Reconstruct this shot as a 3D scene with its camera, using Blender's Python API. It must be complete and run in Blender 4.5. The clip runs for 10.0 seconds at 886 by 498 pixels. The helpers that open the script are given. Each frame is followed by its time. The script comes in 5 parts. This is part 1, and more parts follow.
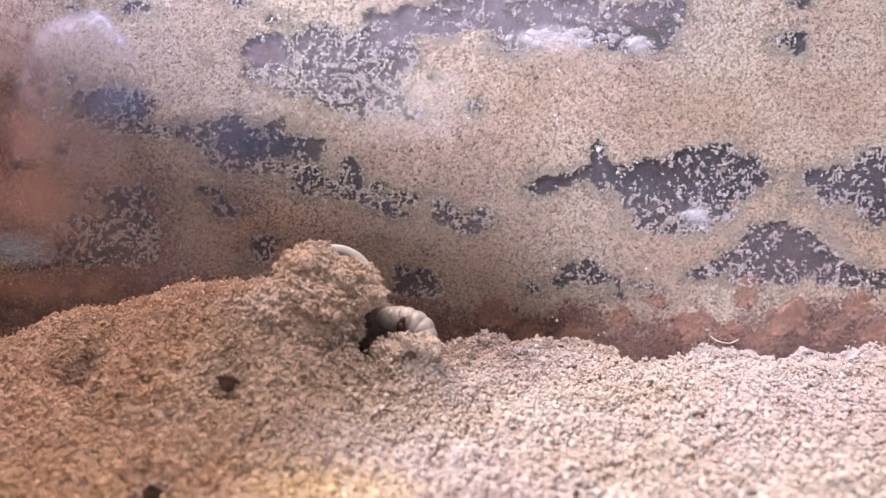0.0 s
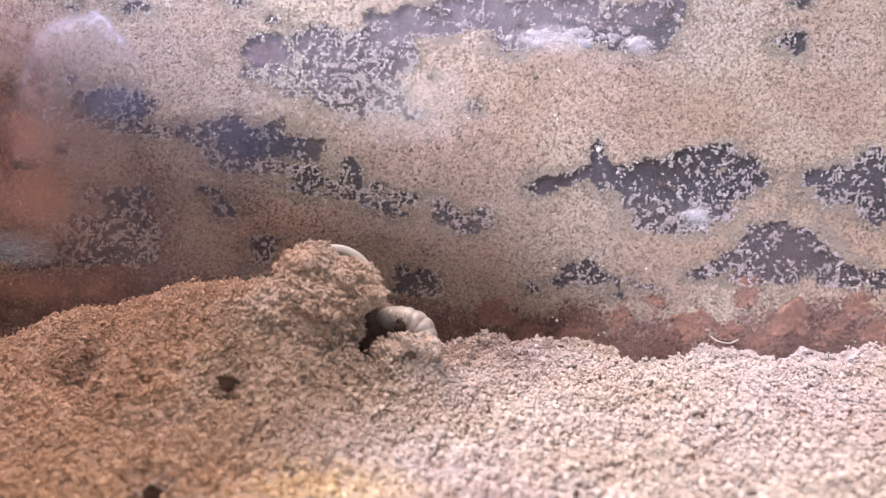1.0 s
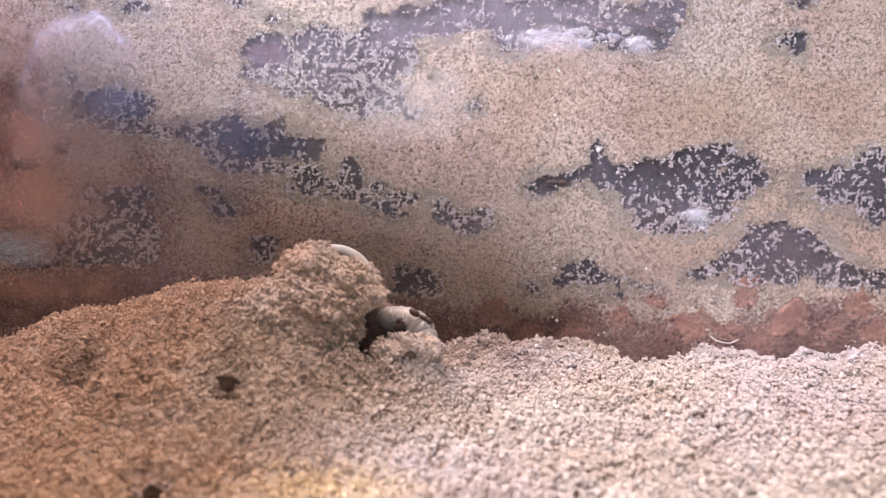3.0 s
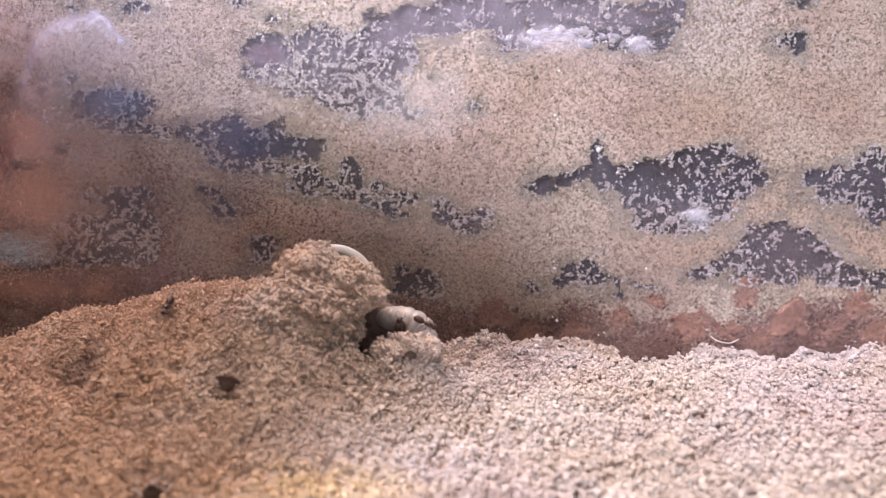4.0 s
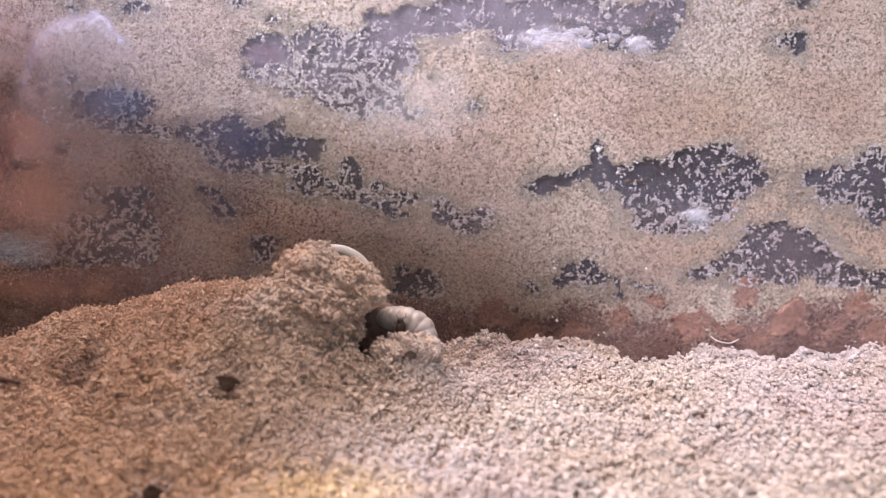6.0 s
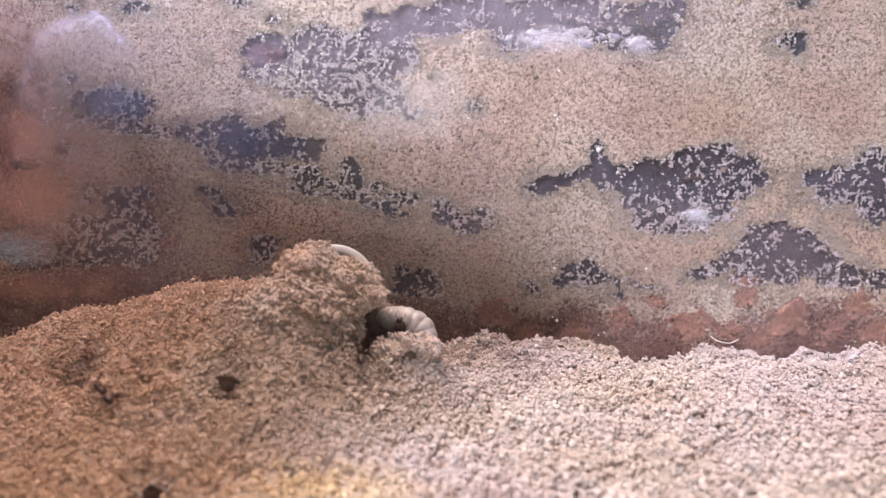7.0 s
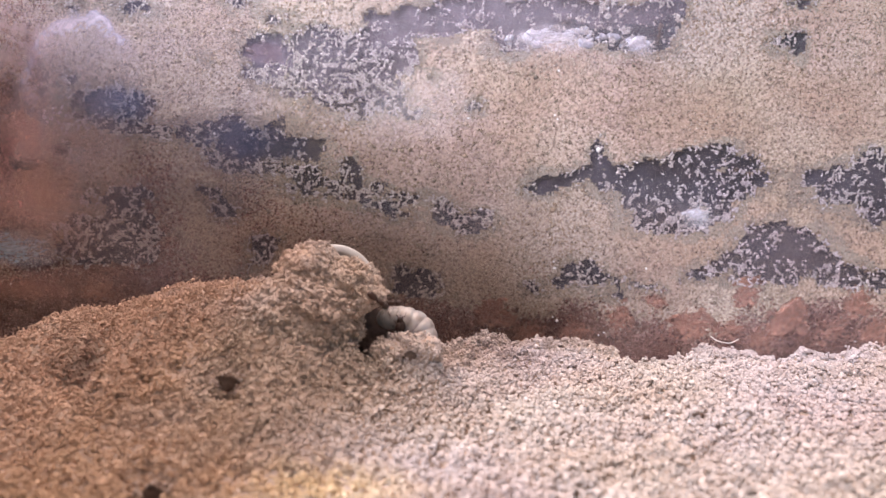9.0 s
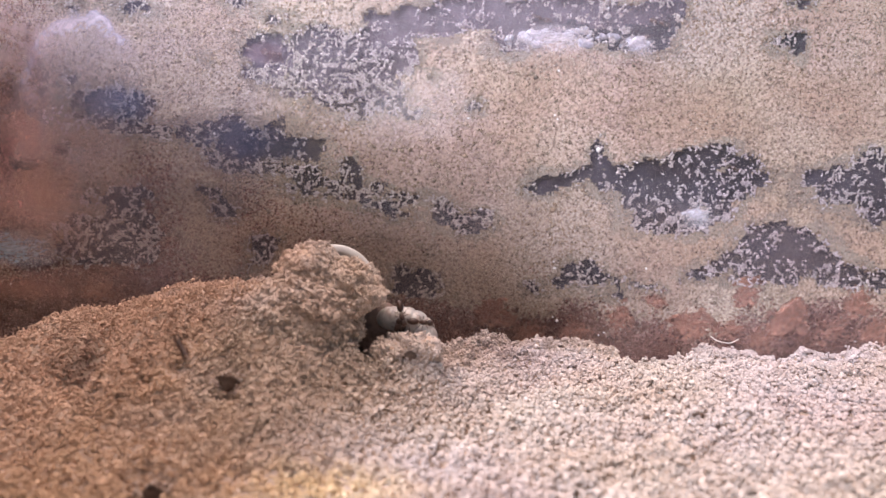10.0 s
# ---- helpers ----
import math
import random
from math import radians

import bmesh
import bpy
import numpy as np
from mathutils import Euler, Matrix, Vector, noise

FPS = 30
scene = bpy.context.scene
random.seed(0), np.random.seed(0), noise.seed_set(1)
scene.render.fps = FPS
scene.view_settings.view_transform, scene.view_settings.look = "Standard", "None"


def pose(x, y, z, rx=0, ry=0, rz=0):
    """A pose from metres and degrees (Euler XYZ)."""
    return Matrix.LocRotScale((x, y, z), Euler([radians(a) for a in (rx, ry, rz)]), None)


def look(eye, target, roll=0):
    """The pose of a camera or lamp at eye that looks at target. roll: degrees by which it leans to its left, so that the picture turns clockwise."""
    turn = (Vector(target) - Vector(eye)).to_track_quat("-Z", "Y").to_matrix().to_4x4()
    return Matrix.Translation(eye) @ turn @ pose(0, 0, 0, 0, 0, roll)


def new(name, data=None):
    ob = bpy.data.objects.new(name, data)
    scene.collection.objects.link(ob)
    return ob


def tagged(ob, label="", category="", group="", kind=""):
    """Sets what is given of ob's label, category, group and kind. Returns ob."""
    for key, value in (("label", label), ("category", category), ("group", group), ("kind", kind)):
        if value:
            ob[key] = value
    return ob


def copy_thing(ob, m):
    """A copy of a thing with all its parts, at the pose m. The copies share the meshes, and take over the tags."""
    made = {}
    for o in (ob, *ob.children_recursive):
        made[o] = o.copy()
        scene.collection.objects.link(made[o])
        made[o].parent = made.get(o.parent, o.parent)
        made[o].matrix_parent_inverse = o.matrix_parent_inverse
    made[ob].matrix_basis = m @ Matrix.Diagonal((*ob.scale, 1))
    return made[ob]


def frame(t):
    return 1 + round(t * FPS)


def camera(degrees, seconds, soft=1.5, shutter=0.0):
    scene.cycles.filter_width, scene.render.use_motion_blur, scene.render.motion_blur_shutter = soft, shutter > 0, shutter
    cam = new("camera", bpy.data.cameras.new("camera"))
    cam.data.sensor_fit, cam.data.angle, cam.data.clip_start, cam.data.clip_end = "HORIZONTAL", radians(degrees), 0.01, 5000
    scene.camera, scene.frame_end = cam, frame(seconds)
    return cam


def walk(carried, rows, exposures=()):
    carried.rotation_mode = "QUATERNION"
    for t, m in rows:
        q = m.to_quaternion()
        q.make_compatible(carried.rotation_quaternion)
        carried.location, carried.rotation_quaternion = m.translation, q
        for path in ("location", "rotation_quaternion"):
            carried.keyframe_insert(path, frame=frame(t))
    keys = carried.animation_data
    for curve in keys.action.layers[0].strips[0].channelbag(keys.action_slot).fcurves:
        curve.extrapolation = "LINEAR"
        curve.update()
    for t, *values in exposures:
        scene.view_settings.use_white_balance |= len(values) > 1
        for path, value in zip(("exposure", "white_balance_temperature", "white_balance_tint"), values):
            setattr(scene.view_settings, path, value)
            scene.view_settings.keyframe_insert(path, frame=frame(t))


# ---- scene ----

# ---- camera and its walk ----
EYE = pose(0, 0, 0.040, 80, 0, 0)
cam = camera(60, 10.0, 1.35, 0.4)
cam.data.dof.use_dof, cam.data.dof.focus_distance, cam.data.dof.aperture_fstop = True, 0.124, 24
walk(cam, [(0, EYE), (10, EYE)], [(0, 0.0), (4.5, -0.09), (10, -0.13)])

# ---- world, sun, lamp, exposure ----
SUN_TURN, SUN_RISE = radians(29), radians(36)
world = bpy.data.worlds.new("room_daylight")
scene.world = world
world.use_nodes = True
sky = world.node_tree.nodes.new("ShaderNodeTexSky")
sky.sky_type, sky.sun_disc = "NISHITA", False
sky.sun_elevation, sky.sun_rotation = SUN_RISE, radians(180) + SUN_TURN
world.node_tree.links.new(sky.outputs[0], world.node_tree.nodes["Background"].inputs[0])
world.node_tree.nodes["Background"].inputs[1].default_value = 0.058

# a small cool LED lamp shines past the card from behind and above
RAY = Vector((math.sin(SUN_TURN) * math.cos(SUN_RISE), math.cos(SUN_TURN) * math.cos(SUN_RISE), -math.sin(SUN_RISE)))
AIM = Vector((0.02, 0.14, 0.03))
led = new("led_lamp_light", bpy.data.lights.new("led_lamp_light", "AREA"))
led.data.shape, led.data.size, led.data.energy, led.data.color = "DISK", 0.034, 1.54, (0.775, 0.79, 0.96)
led.data.spread = radians(120)
led.matrix_world = look(AIM - RAY * 0.5, (-0.03, 0.14, 0.055))

# warm fill from overhead, added for the shaded side; no such lamp is seen
lamp = new("warm_fill_light", bpy.data.lights.new("warm_fill_light", "AREA"))
lamp.data.shape, lamp.data.size, lamp.data.energy, lamp.data.color = "DISK", 0.7, 9.15, (1.0, 0.735, 0.645)
lamp.matrix_world = look((-0.07, 0.145, 0.62), (-0.03, 0.09, 0))


# ---- materials ----
def material(name, rough=0.8, metal=0.0, spec=0.3):
    m = bpy.data.materials.new(name)
    m.use_nodes = True
    b = m.node_tree.nodes["Principled BSDF"]
    b.inputs["Roughness"].default_value = rough
    b.inputs["Metallic"].default_value = metal
    b.inputs["Specular IOR Level"].default_value = spec
    return m, m.node_tree, b


def ramp(tree, source, stops):
    r = tree.nodes.new("ShaderNodeValToRGB")
    e = r.color_ramp.elements
    while len(e) < len(stops):
        e.new(0.5)
    for el, (p, c) in zip(e, stops):
        el.position, el.color = p, (*c, 1)
    tree.links.new(source, r.inputs[0])
    return r.outputs[0]


def tex(tree, scale, detail=4.0):
    co = tree.nodes.new("ShaderNodeTexCoord")
    n = tree.nodes.new("ShaderNodeTexNoise")
    n.inputs["Scale"].default_value, n.inputs["Detail"].default_value = scale, detail
    tree.links.new(co.outputs["Object"], n.inputs["Vector"])
    return n.outputs["Fac"]


def mixed(tree, a, b, fac, mode="MIX"):
    x = tree.nodes.new("ShaderNodeMix")
    x.data_type, x.blend_type = "RGBA", mode
    for s, v in ((x.inputs[6], a), (x.inputs[7], b), (x.inputs[0], fac)):
        if isinstance(v, tuple):
            s.default_value = (*v, 1)
        elif isinstance(v, (int, float)):
            s.default_value = v
        else:
            tree.links.new(v, s)
    return x.outputs[2]


def relief(tree, bsdf, source, dist, strength=1.0):
    bp = tree.nodes.new("ShaderNodeBump")
    bp.inputs["Strength"].default_value, bp.inputs["Distance"].default_value = strength, dist
    tree.links.new(source, bp.inputs["Height"])
    tree.links.new(bp.outputs[0], bsdf.inputs["Normal"])


def grain_material(name, stops, rough=0.75, blotch=(0.8, 0.72, 0.66), scale=60, spec=0.3, warm_glow=None):
    """Loose grains: every grain its own tint, with large damp blotches."""
    m, t, b = material(name, rough, 0, spec)
    geo = t.nodes.new("ShaderNodeNewGeometry")
    c = ramp(t, geo.outputs["Random Per Island"], stops)
    damp = ramp(t, tex(t, scale, 3), [(0.35, blotch), (0.65, (1, 1, 1))])
    tint = mixed(t, c, damp, 1.0, "MULTIPLY")
    tint = mixed(t, tint, ramp(t, tex(t, 24, 2), [(0.38, (1.02, 1.0, 0.93)), (0.62, (1.0, 0.975, 1.02))]), 1.0, "MULTIPLY")
    if warm_glow:
        # warm light over the mound's far end, painted unevenly into the grey pink sand
        co, part_x, add = t.nodes.new("ShaderNodeTexCoord"), t.nodes.new("ShaderNodeSeparateXYZ"), t.nodes.new("ShaderNodeMath")
        t.links.new(co.outputs["Object"], part_x.inputs[0])
        add.operation = "MULTIPLY_ADD"
        add.inputs[1].default_value = 14.0
        t.links.new(part_x.outputs[0], add.inputs[0])
        t.links.new(tex(t, 70, 4), add.inputs[2])
        tint = mixed(t, tint, ramp(t, add.outputs[0], [(0.0, warm_glow), (0.30, (1, 1, 1))]), 1.0, "MULTIPLY")
        # the shade inside the dug dimple, put into the sand colour
        dimple_shade, off = t.nodes.new("ShaderNodeVectorMath"), t.nodes.new("ShaderNodeVectorMath")
        dimple_shade.operation, off.operation = "MULTIPLY_ADD", "LENGTH"
        dimple_shade.inputs[1].default_value, dimple_shade.inputs[2].default_value = (112, 112, 0), (5.38, -11.09, 0)
        t.links.new(co.outputs["Object"], dimple_shade.inputs[0])
        t.links.new(dimple_shade.outputs[0], off.inputs[0])
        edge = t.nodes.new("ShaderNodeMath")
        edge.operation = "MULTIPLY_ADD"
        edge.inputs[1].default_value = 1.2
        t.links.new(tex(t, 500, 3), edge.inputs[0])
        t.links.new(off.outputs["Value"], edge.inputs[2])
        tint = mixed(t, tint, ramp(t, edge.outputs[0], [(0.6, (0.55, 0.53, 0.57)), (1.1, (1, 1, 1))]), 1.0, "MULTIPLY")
        # a yellow spot of light at the near end, painted into the sand
        shift, far = t.nodes.new("ShaderNodeVectorMath"), t.nodes.new("ShaderNodeVectorMath")
        shift.operation, far.operation = "MULTIPLY_ADD", "LENGTH"
        shift.inputs[1].default_value, shift.inputs[2].default_value = (75, 150, 0), (0.86, -10.95, 0)
        t.links.new(co.outputs["Object"], shift.inputs[0])
        t.links.new(shift.outputs[0], far.inputs[0])
        tint = mixed(t, tint, ramp(t, far.outputs["Value"], [(0.2, (1.2, 1.12, 0.78)), (1.0, (1, 1, 1))]), 1.0, "MULTIPLY")
    t.links.new(tint, b.inputs["Base Color"])
    relief(t, b, tex(t, 6000, 2), 0.00009)
    return m


def crust_material(name, stops, pit, blotches, rough=0.95):
    """Fine grains pressed flat to glass: a tint for each grain, small dark pits, large faint blotches."""
    m, t, b = material(name, rough, 0, 0.05)
    co = t.nodes.new("ShaderNodeTexCoord")
    bend = t.nodes.new("ShaderNodeTexNoise")
    bend.inputs["Scale"].default_value, bend.inputs["Detail"].default_value = 1800, 2
    t.links.new(co.outputs["Object"], bend.inputs["Vector"])
    away = t.nodes.new("ShaderNodeVectorMath")
    away.operation = "MULTIPLY_ADD"
    away.inputs[1].default_value = (0.0006, 0.0006, 0.0006)
    t.links.new(bend.outputs["Color"], away.inputs[0])
    t.links.new(co.outputs["Object"], away.inputs[2])
    cell = t.nodes.new("ShaderNodeTexVoronoi")
    cell.inputs["Scale"].default_value = 2900
    t.links.new(away.outputs[0], cell.inputs["Vector"])
    split = t.nodes.new("ShaderNodeSeparateColor")
    t.links.new(cell.outputs["Color"], split.inputs[0])
    c = ramp(t, split.outputs[0], stops)
    c = mixed(t, c, ramp(t, tex(t, 2000, 3), [(0.355, pit), (0.43, (1, 1, 1))]), 1.0, "MULTIPLY")
    c = mixed(t, c, ramp(t, cell.outputs["Distance"], [(0.35, (1.03, 1.03, 1.03)), (0.85, (0.7, 0.67, 0.65))]), 1.0, "MULTIPLY")
    for scale, tint in blotches:
        c = mixed(t, c, ramp(t, tex(t, scale, 3), [(0.38, tint), (0.6, (1, 1, 1))]), 1.0, "MULTIPLY")
    t.links.new(c, b.inputs["Base Color"])
    relief(t, b, split.outputs[1], 0.00003, 0.6)
    return m


def soil_material(name, dark, light, scale, rough=0.9, bump=0.0004, stain=(0.75, 0.7, 0.66)):
    m, t, b = material(name, rough, 0, 0.15)
    c = mixed(t, ramp(t, tex(t, scale, 6), [(0.3, dark), (0.7, light)]), ramp(t, tex(t, 90, 2), [(0.36, stain), (0.62, (1, 1, 1))]), 1.0, "MULTIPLY")
    t.links.new(c, b.inputs["Base Color"])
    relief(t, b, tex(t, scale, 4), bump)
    return m


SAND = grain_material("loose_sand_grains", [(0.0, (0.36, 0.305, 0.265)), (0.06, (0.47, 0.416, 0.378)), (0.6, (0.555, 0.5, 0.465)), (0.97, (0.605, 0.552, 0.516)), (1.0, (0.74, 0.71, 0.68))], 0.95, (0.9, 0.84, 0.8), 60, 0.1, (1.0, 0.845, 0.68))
PRESSED = grain_material("sand_pressed_to_glass", [(0.0, (0.11, 0.087, 0.064)), (0.1, (0.225, 0.183, 0.139)), (0.5, (0.285, 0.233, 0.181)), (1.0, (0.335, 0.279, 0.223))], 0.95, (0.84, 0.75, 0.7), 45, 0.05)
CRUST = crust_material("pressed_sand_crust", [(0.0, (0.13, 0.1, 0.076)), (0.1, (0.21, 0.168, 0.13)), (0.22, (0.34, 0.277, 0.216)), (0.8, (0.385, 0.315, 0.249)), (1.0, (0.44, 0.375, 0.31))], (0.38, 0.33, 0.30), [(38, (0.92, 0.82, 0.82)), (75, (0.86, 0.85, 0.8)), (22, (0.93, 0.95, 1.06))])
SILT = crust_material("pale_silt_crust", [(0.0, (0.18, 0.151, 0.122)), (1.0, (0.262, 0.224, 0.186))], (0.55, 0.52, 0.5), [(60, (0.9, 0.86, 0.84))])
RED_CRUST = crust_material("red_clay_crust", [(0.0, (0.09, 0.048, 0.038)), (0.5, (0.19, 0.102, 0.08)), (1.0, (0.29, 0.185, 0.15))], (0.45, 0.4, 0.4), [(120, (0.6, 0.5, 0.48))])
STUCK = grain_material("pale_stuck_grains", [(0.0, (0.285, 0.256, 0.252)), (1.0, (0.4, 0.366, 0.36))], 0.9, (0.85, 0.82, 0.82), 60, 0.05)
CLAY_GRAINS = grain_material("red_clay_crumbs", [(0.0, (0.09, 0.048, 0.04)), (0.5, (0.2, 0.105, 0.083)), (1.0, (0.31, 0.195, 0.155))], 0.85, (0.6, 0.5, 0.48), 120)
BED = soil_material("sand_bed", (0.44, 0.345, 0.275), (0.59, 0.485, 0.41), 1500)
PACKED = soil_material("packed_damp_sand", (0.18, 0.135, 0.1), (0.31, 0.24, 0.18), 1300)
# the galleries' inner darkness is put into this colour; their recess is shallow
TUNNEL_SHADE = soil_material("tunnel_soil_with_shade", (0.034, 0.029, 0.038), (0.056, 0.048, 0.062), 300)
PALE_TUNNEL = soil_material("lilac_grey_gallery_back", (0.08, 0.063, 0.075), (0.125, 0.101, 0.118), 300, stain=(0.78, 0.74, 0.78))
CLAY = soil_material("red_damp_clay", (0.07, 0.038, 0.032), (0.20, 0.112, 0.086), 220, 0.6, 0.0002)
LUMP_CLAY = soil_material("orange_clay", (0.13, 0.068, 0.05), (0.34, 0.17, 0.118), 1300, 0.75, 0.0004, (0.5, 0.45, 0.44))
WOOD = soil_material("table_wood", (0.16, 0.09, 0.05), (0.26, 0.16, 0.09), 30, 0.5)
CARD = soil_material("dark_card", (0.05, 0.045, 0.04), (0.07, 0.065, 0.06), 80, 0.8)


def glass_material(name):
    m, _, b = material(name, 0.0, 0, 0.5)
    b.inputs["Transmission Weight"].default_value, b.inputs["IOR"].default_value = 1.0, 1.45
    b.inputs["Base Color"].default_value = (0.97, 0.98, 0.98, 1)
    return m


GLASS = glass_material("clear_glass")


# ---- mesh tools ----
def mesh_of(name, verts, faces, mat, smooth=False):
    """A mesh object from arrays of vertices and of triangles or quads."""
    me = bpy.data.meshes.new(name)
    verts, faces = np.asarray(verts, np.float32), np.asarray(faces, np.int32)
    n, k = faces.shape
    me.vertices.add(len(verts))
    me.vertices.foreach_set("co", verts.ravel())
    me.loops.add(n * k)
    me.loops.foreach_set("vertex_index", faces.ravel())
    me.polygons.add(n)
    me.polygons.foreach_set("loop_start", np.arange(0, n * k, k, dtype=np.int32))
    me.polygons.foreach_set("use_smooth", np.full(n, smooth))
    me.update(calc_edges=True)
    me.materials.append(mat)
    return new(name, me)


def part(name, bm, mat, parent=None, label="", smooth=True):
    me = bpy.data.meshes.new(name)
    bm.to_mesh(me)
    bm.free()
    for p in me.polygons:
        p.use_smooth = smooth
    me.materials.append(mat)
    ob = new(name, me)
    ob.parent = parent
    return tagged(ob, label)


def box(x0, x1, y0, y1, z0, z1, bevel=0.0):
    bm = bmesh.new()
    bmesh.ops.create_cube(bm, size=1, matrix=Matrix.LocRotScale(((x0 + x1) / 2, (y0 + y1) / 2, (z0 + z1) / 2), None, (x1 - x0, y1 - y0, z1 - z0)))
    if bevel:
        bmesh.ops.bevel(bm, geom=bm.edges[:], offset=bevel, segments=2, affect="EDGES", profile=0.5)
    return bm


LATTICES = {}


def lattices(seed, octaves):
    if seed not in LATTICES:
        rng = np.random.default_rng(seed)
        LATTICES[seed] = [rng.uniform(-1, 1, (256, 256)) for _ in range(octaves)]
    return LATTICES[seed]


def waves(x, y, scale, seed, octaves=3):
    """Smooth noise of about -1 to 1 from a value lattice."""
    out, amp, total = np.zeros(np.shape(x)), 1.0, 0.0
    for lat in lattices(seed, octaves):
        u, v = np.asarray(x) / scale + 91.3, np.asarray(y) / scale + 57.7
        i, j = np.floor(u).astype(int), np.floor(v).astype(int)
        a, b = u - i, v - j
        a, b = a * a * (3 - 2 * a), b * b * (3 - 2 * b)
        i, j = i % 255, j % 255
        out = out + amp * ((lat[i, j] * (1 - a) + lat[i + 1, j] * a) * (1 - b) + (lat[i, j + 1] * (1 - a) + lat[i + 1, j + 1] * a) * b)
        total, amp, scale = total + amp, amp * 0.5, scale * 0.5
    return out / total


GOLD = (1 + 5 ** 0.5) / 2
ICO_V = np.array([(a, b * GOLD, 0) for a in (-1, 1) for b in (-1, 1)] + [(0, a, b * GOLD) for a in (-1, 1) for b in (-1, 1)] + [(a * GOLD, 0, b) for a in (-1, 1) for b in (-1, 1)], float) / math.hypot(1, GOLD)
ICO_F = np.array([t for t in ((i, j, k) for i in range(12) for j in range(i + 1, 12) for k in range(j + 1, 12)) if all(np.linalg.norm(ICO_V[a] - ICO_V[b]) < 1.2 for a, b in ((t[0], t[1]), (t[1], t[2]), (t[2], t[0])))])
ICO_F = np.array([(a, b, c) if np.dot(np.cross(ICO_V[b] - ICO_V[a], ICO_V[c] - ICO_V[a]), ICO_V[a]) > 0 else (a, c, b) for a, b, c in ICO_F])
OCT_V = np.array([(1, 0, 0), (-1, 0, 0), (0, 1, 0), (0, -1, 0), (0, 0, 1), (0, 0, -1)], float) * 1.15
OCT_F = np.array([(0, 2, 4), (2, 1, 4), (1, 3, 4), (3, 0, 4), (2, 0, 5), (1, 2, 5), (3, 1, 5), (0, 3, 5)])


def grains(name, centres, radius, mat, rng, flat=None, spread=0.25, simple=False, smooth=True):
    """Angular sand grains round the centres, joined in one mesh. flat squashes them along y."""
    n = len(centres)
    base, tris = (OCT_V, OCT_F) if simple else (ICO_V, ICO_F)
    k = len(base)
    q = rng.normal(size=(n, 4))
    q /= np.linalg.norm(q, axis=1)[:, None]
    w, x, y, z = q.T
    rot = np.stack([1 - 2 * (y * y + z * z), 2 * (x * y - z * w), 2 * (x * z + y * w), 2 * (x * y + z * w), 1 - 2 * (x * x + z * z), 2 * (y * z - x * w), 2 * (x * z - y * w), 2 * (y * z + x * w), 1 - 2 * (x * x + y * y)], 1).reshape(n, 3, 3)
    shape = base[None] * rng.uniform(0.85 if flat else 0.65, 1.12 if flat else 1.25, (n, 1, 3)) * rng.uniform(0.72, 1.22, (n, k, 1))
    v = np.einsum("nij,nkj->nki", rot, shape) * (radius * np.exp(rng.normal(0, spread, n)))[:, None, None]
    if flat:
        v[:, :, 1] *= flat
    v = v + np.asarray(centres)[:, None]
    f = tris[None] + k * np.arange(n)[:, None, None]
    return mesh_of(name, v.reshape(-1, 3), f.reshape(-1, 3), mat, smooth)


def scatter(x0, x1, y0, y1, step, rng):
    """Jittered lattice of points, about one in each step."""
    a, b = np.meshgrid(np.arange(x0, x1, step), np.arange(y0, y1, step))
    return (a + rng.uniform(-0.5, 0.5, a.shape) * step).ravel(), (b + rng.uniform(-0.5, 0.5, a.shape) * step).ravel()


def sheet(name, xs, ys, height, mat):
    a, b = np.meshgrid(xs, ys)
    v = np.stack([a, b, height(a, b)], 2).reshape(-1, 3)
    i = (np.arange(len(ys) - 1)[:, None] * len(xs) + np.arange(len(xs) - 1)[None]).ravel()
    return mesh_of(name, v, np.stack([i, i + 1, i + len(xs) + 1, i + len(xs)], 1), mat, True)


# ---- the sand of the arena ----
WALL = 0.140


def bump(x, y, cx, cy, rx, ry, h, turn=0.0, power=2.0):
    c, s = math.cos(radians(turn)), math.sin(radians(turn))
    u, v = ((x - cx) * c + (y - cy) * s) / rx, (-(x - cx) * s + (y - cy) * c) / ry
    return h * np.exp(-np.sqrt(u * u + v * v) ** power)


# crest of the mound, and of the low ridge along the glass: mm along the nest, mm high
MOUND = np.array([(-95, 0.5), (-72, 2.0), (-66, 4.8), (-60.6, 7.9), (-57, 10.0), (-52, 9.8), (-48.6, 11.3), (-44.4, 12.1), (-40, 14.4), (-33.5, 15.1), (-24.3, 15.1), (-18, 14.3), (-13, 10.5), (-9, 5.5), (-5, 3.0), (0, 1.4), (6, 0.8)]) / 1000
RIDGE = np.array([(-6, -1.5), (0, -0.9), (6.3, 0.9), (20.8, 0.6), (23.2, 1.3), (25.1, 0.2), (29.5, -0.5), (30.4, -3.3), (34.4, -3.3), (37, -2.9), (40.1, -2.4), (47.8, -1.1), (52.6, -0.9), (55.1, -2.5), (59.5, -2.9), (62.3, -1.6), (69, -2.4), (71, -0.5), (76, -0.3), (95, -1.1)]) / 1000


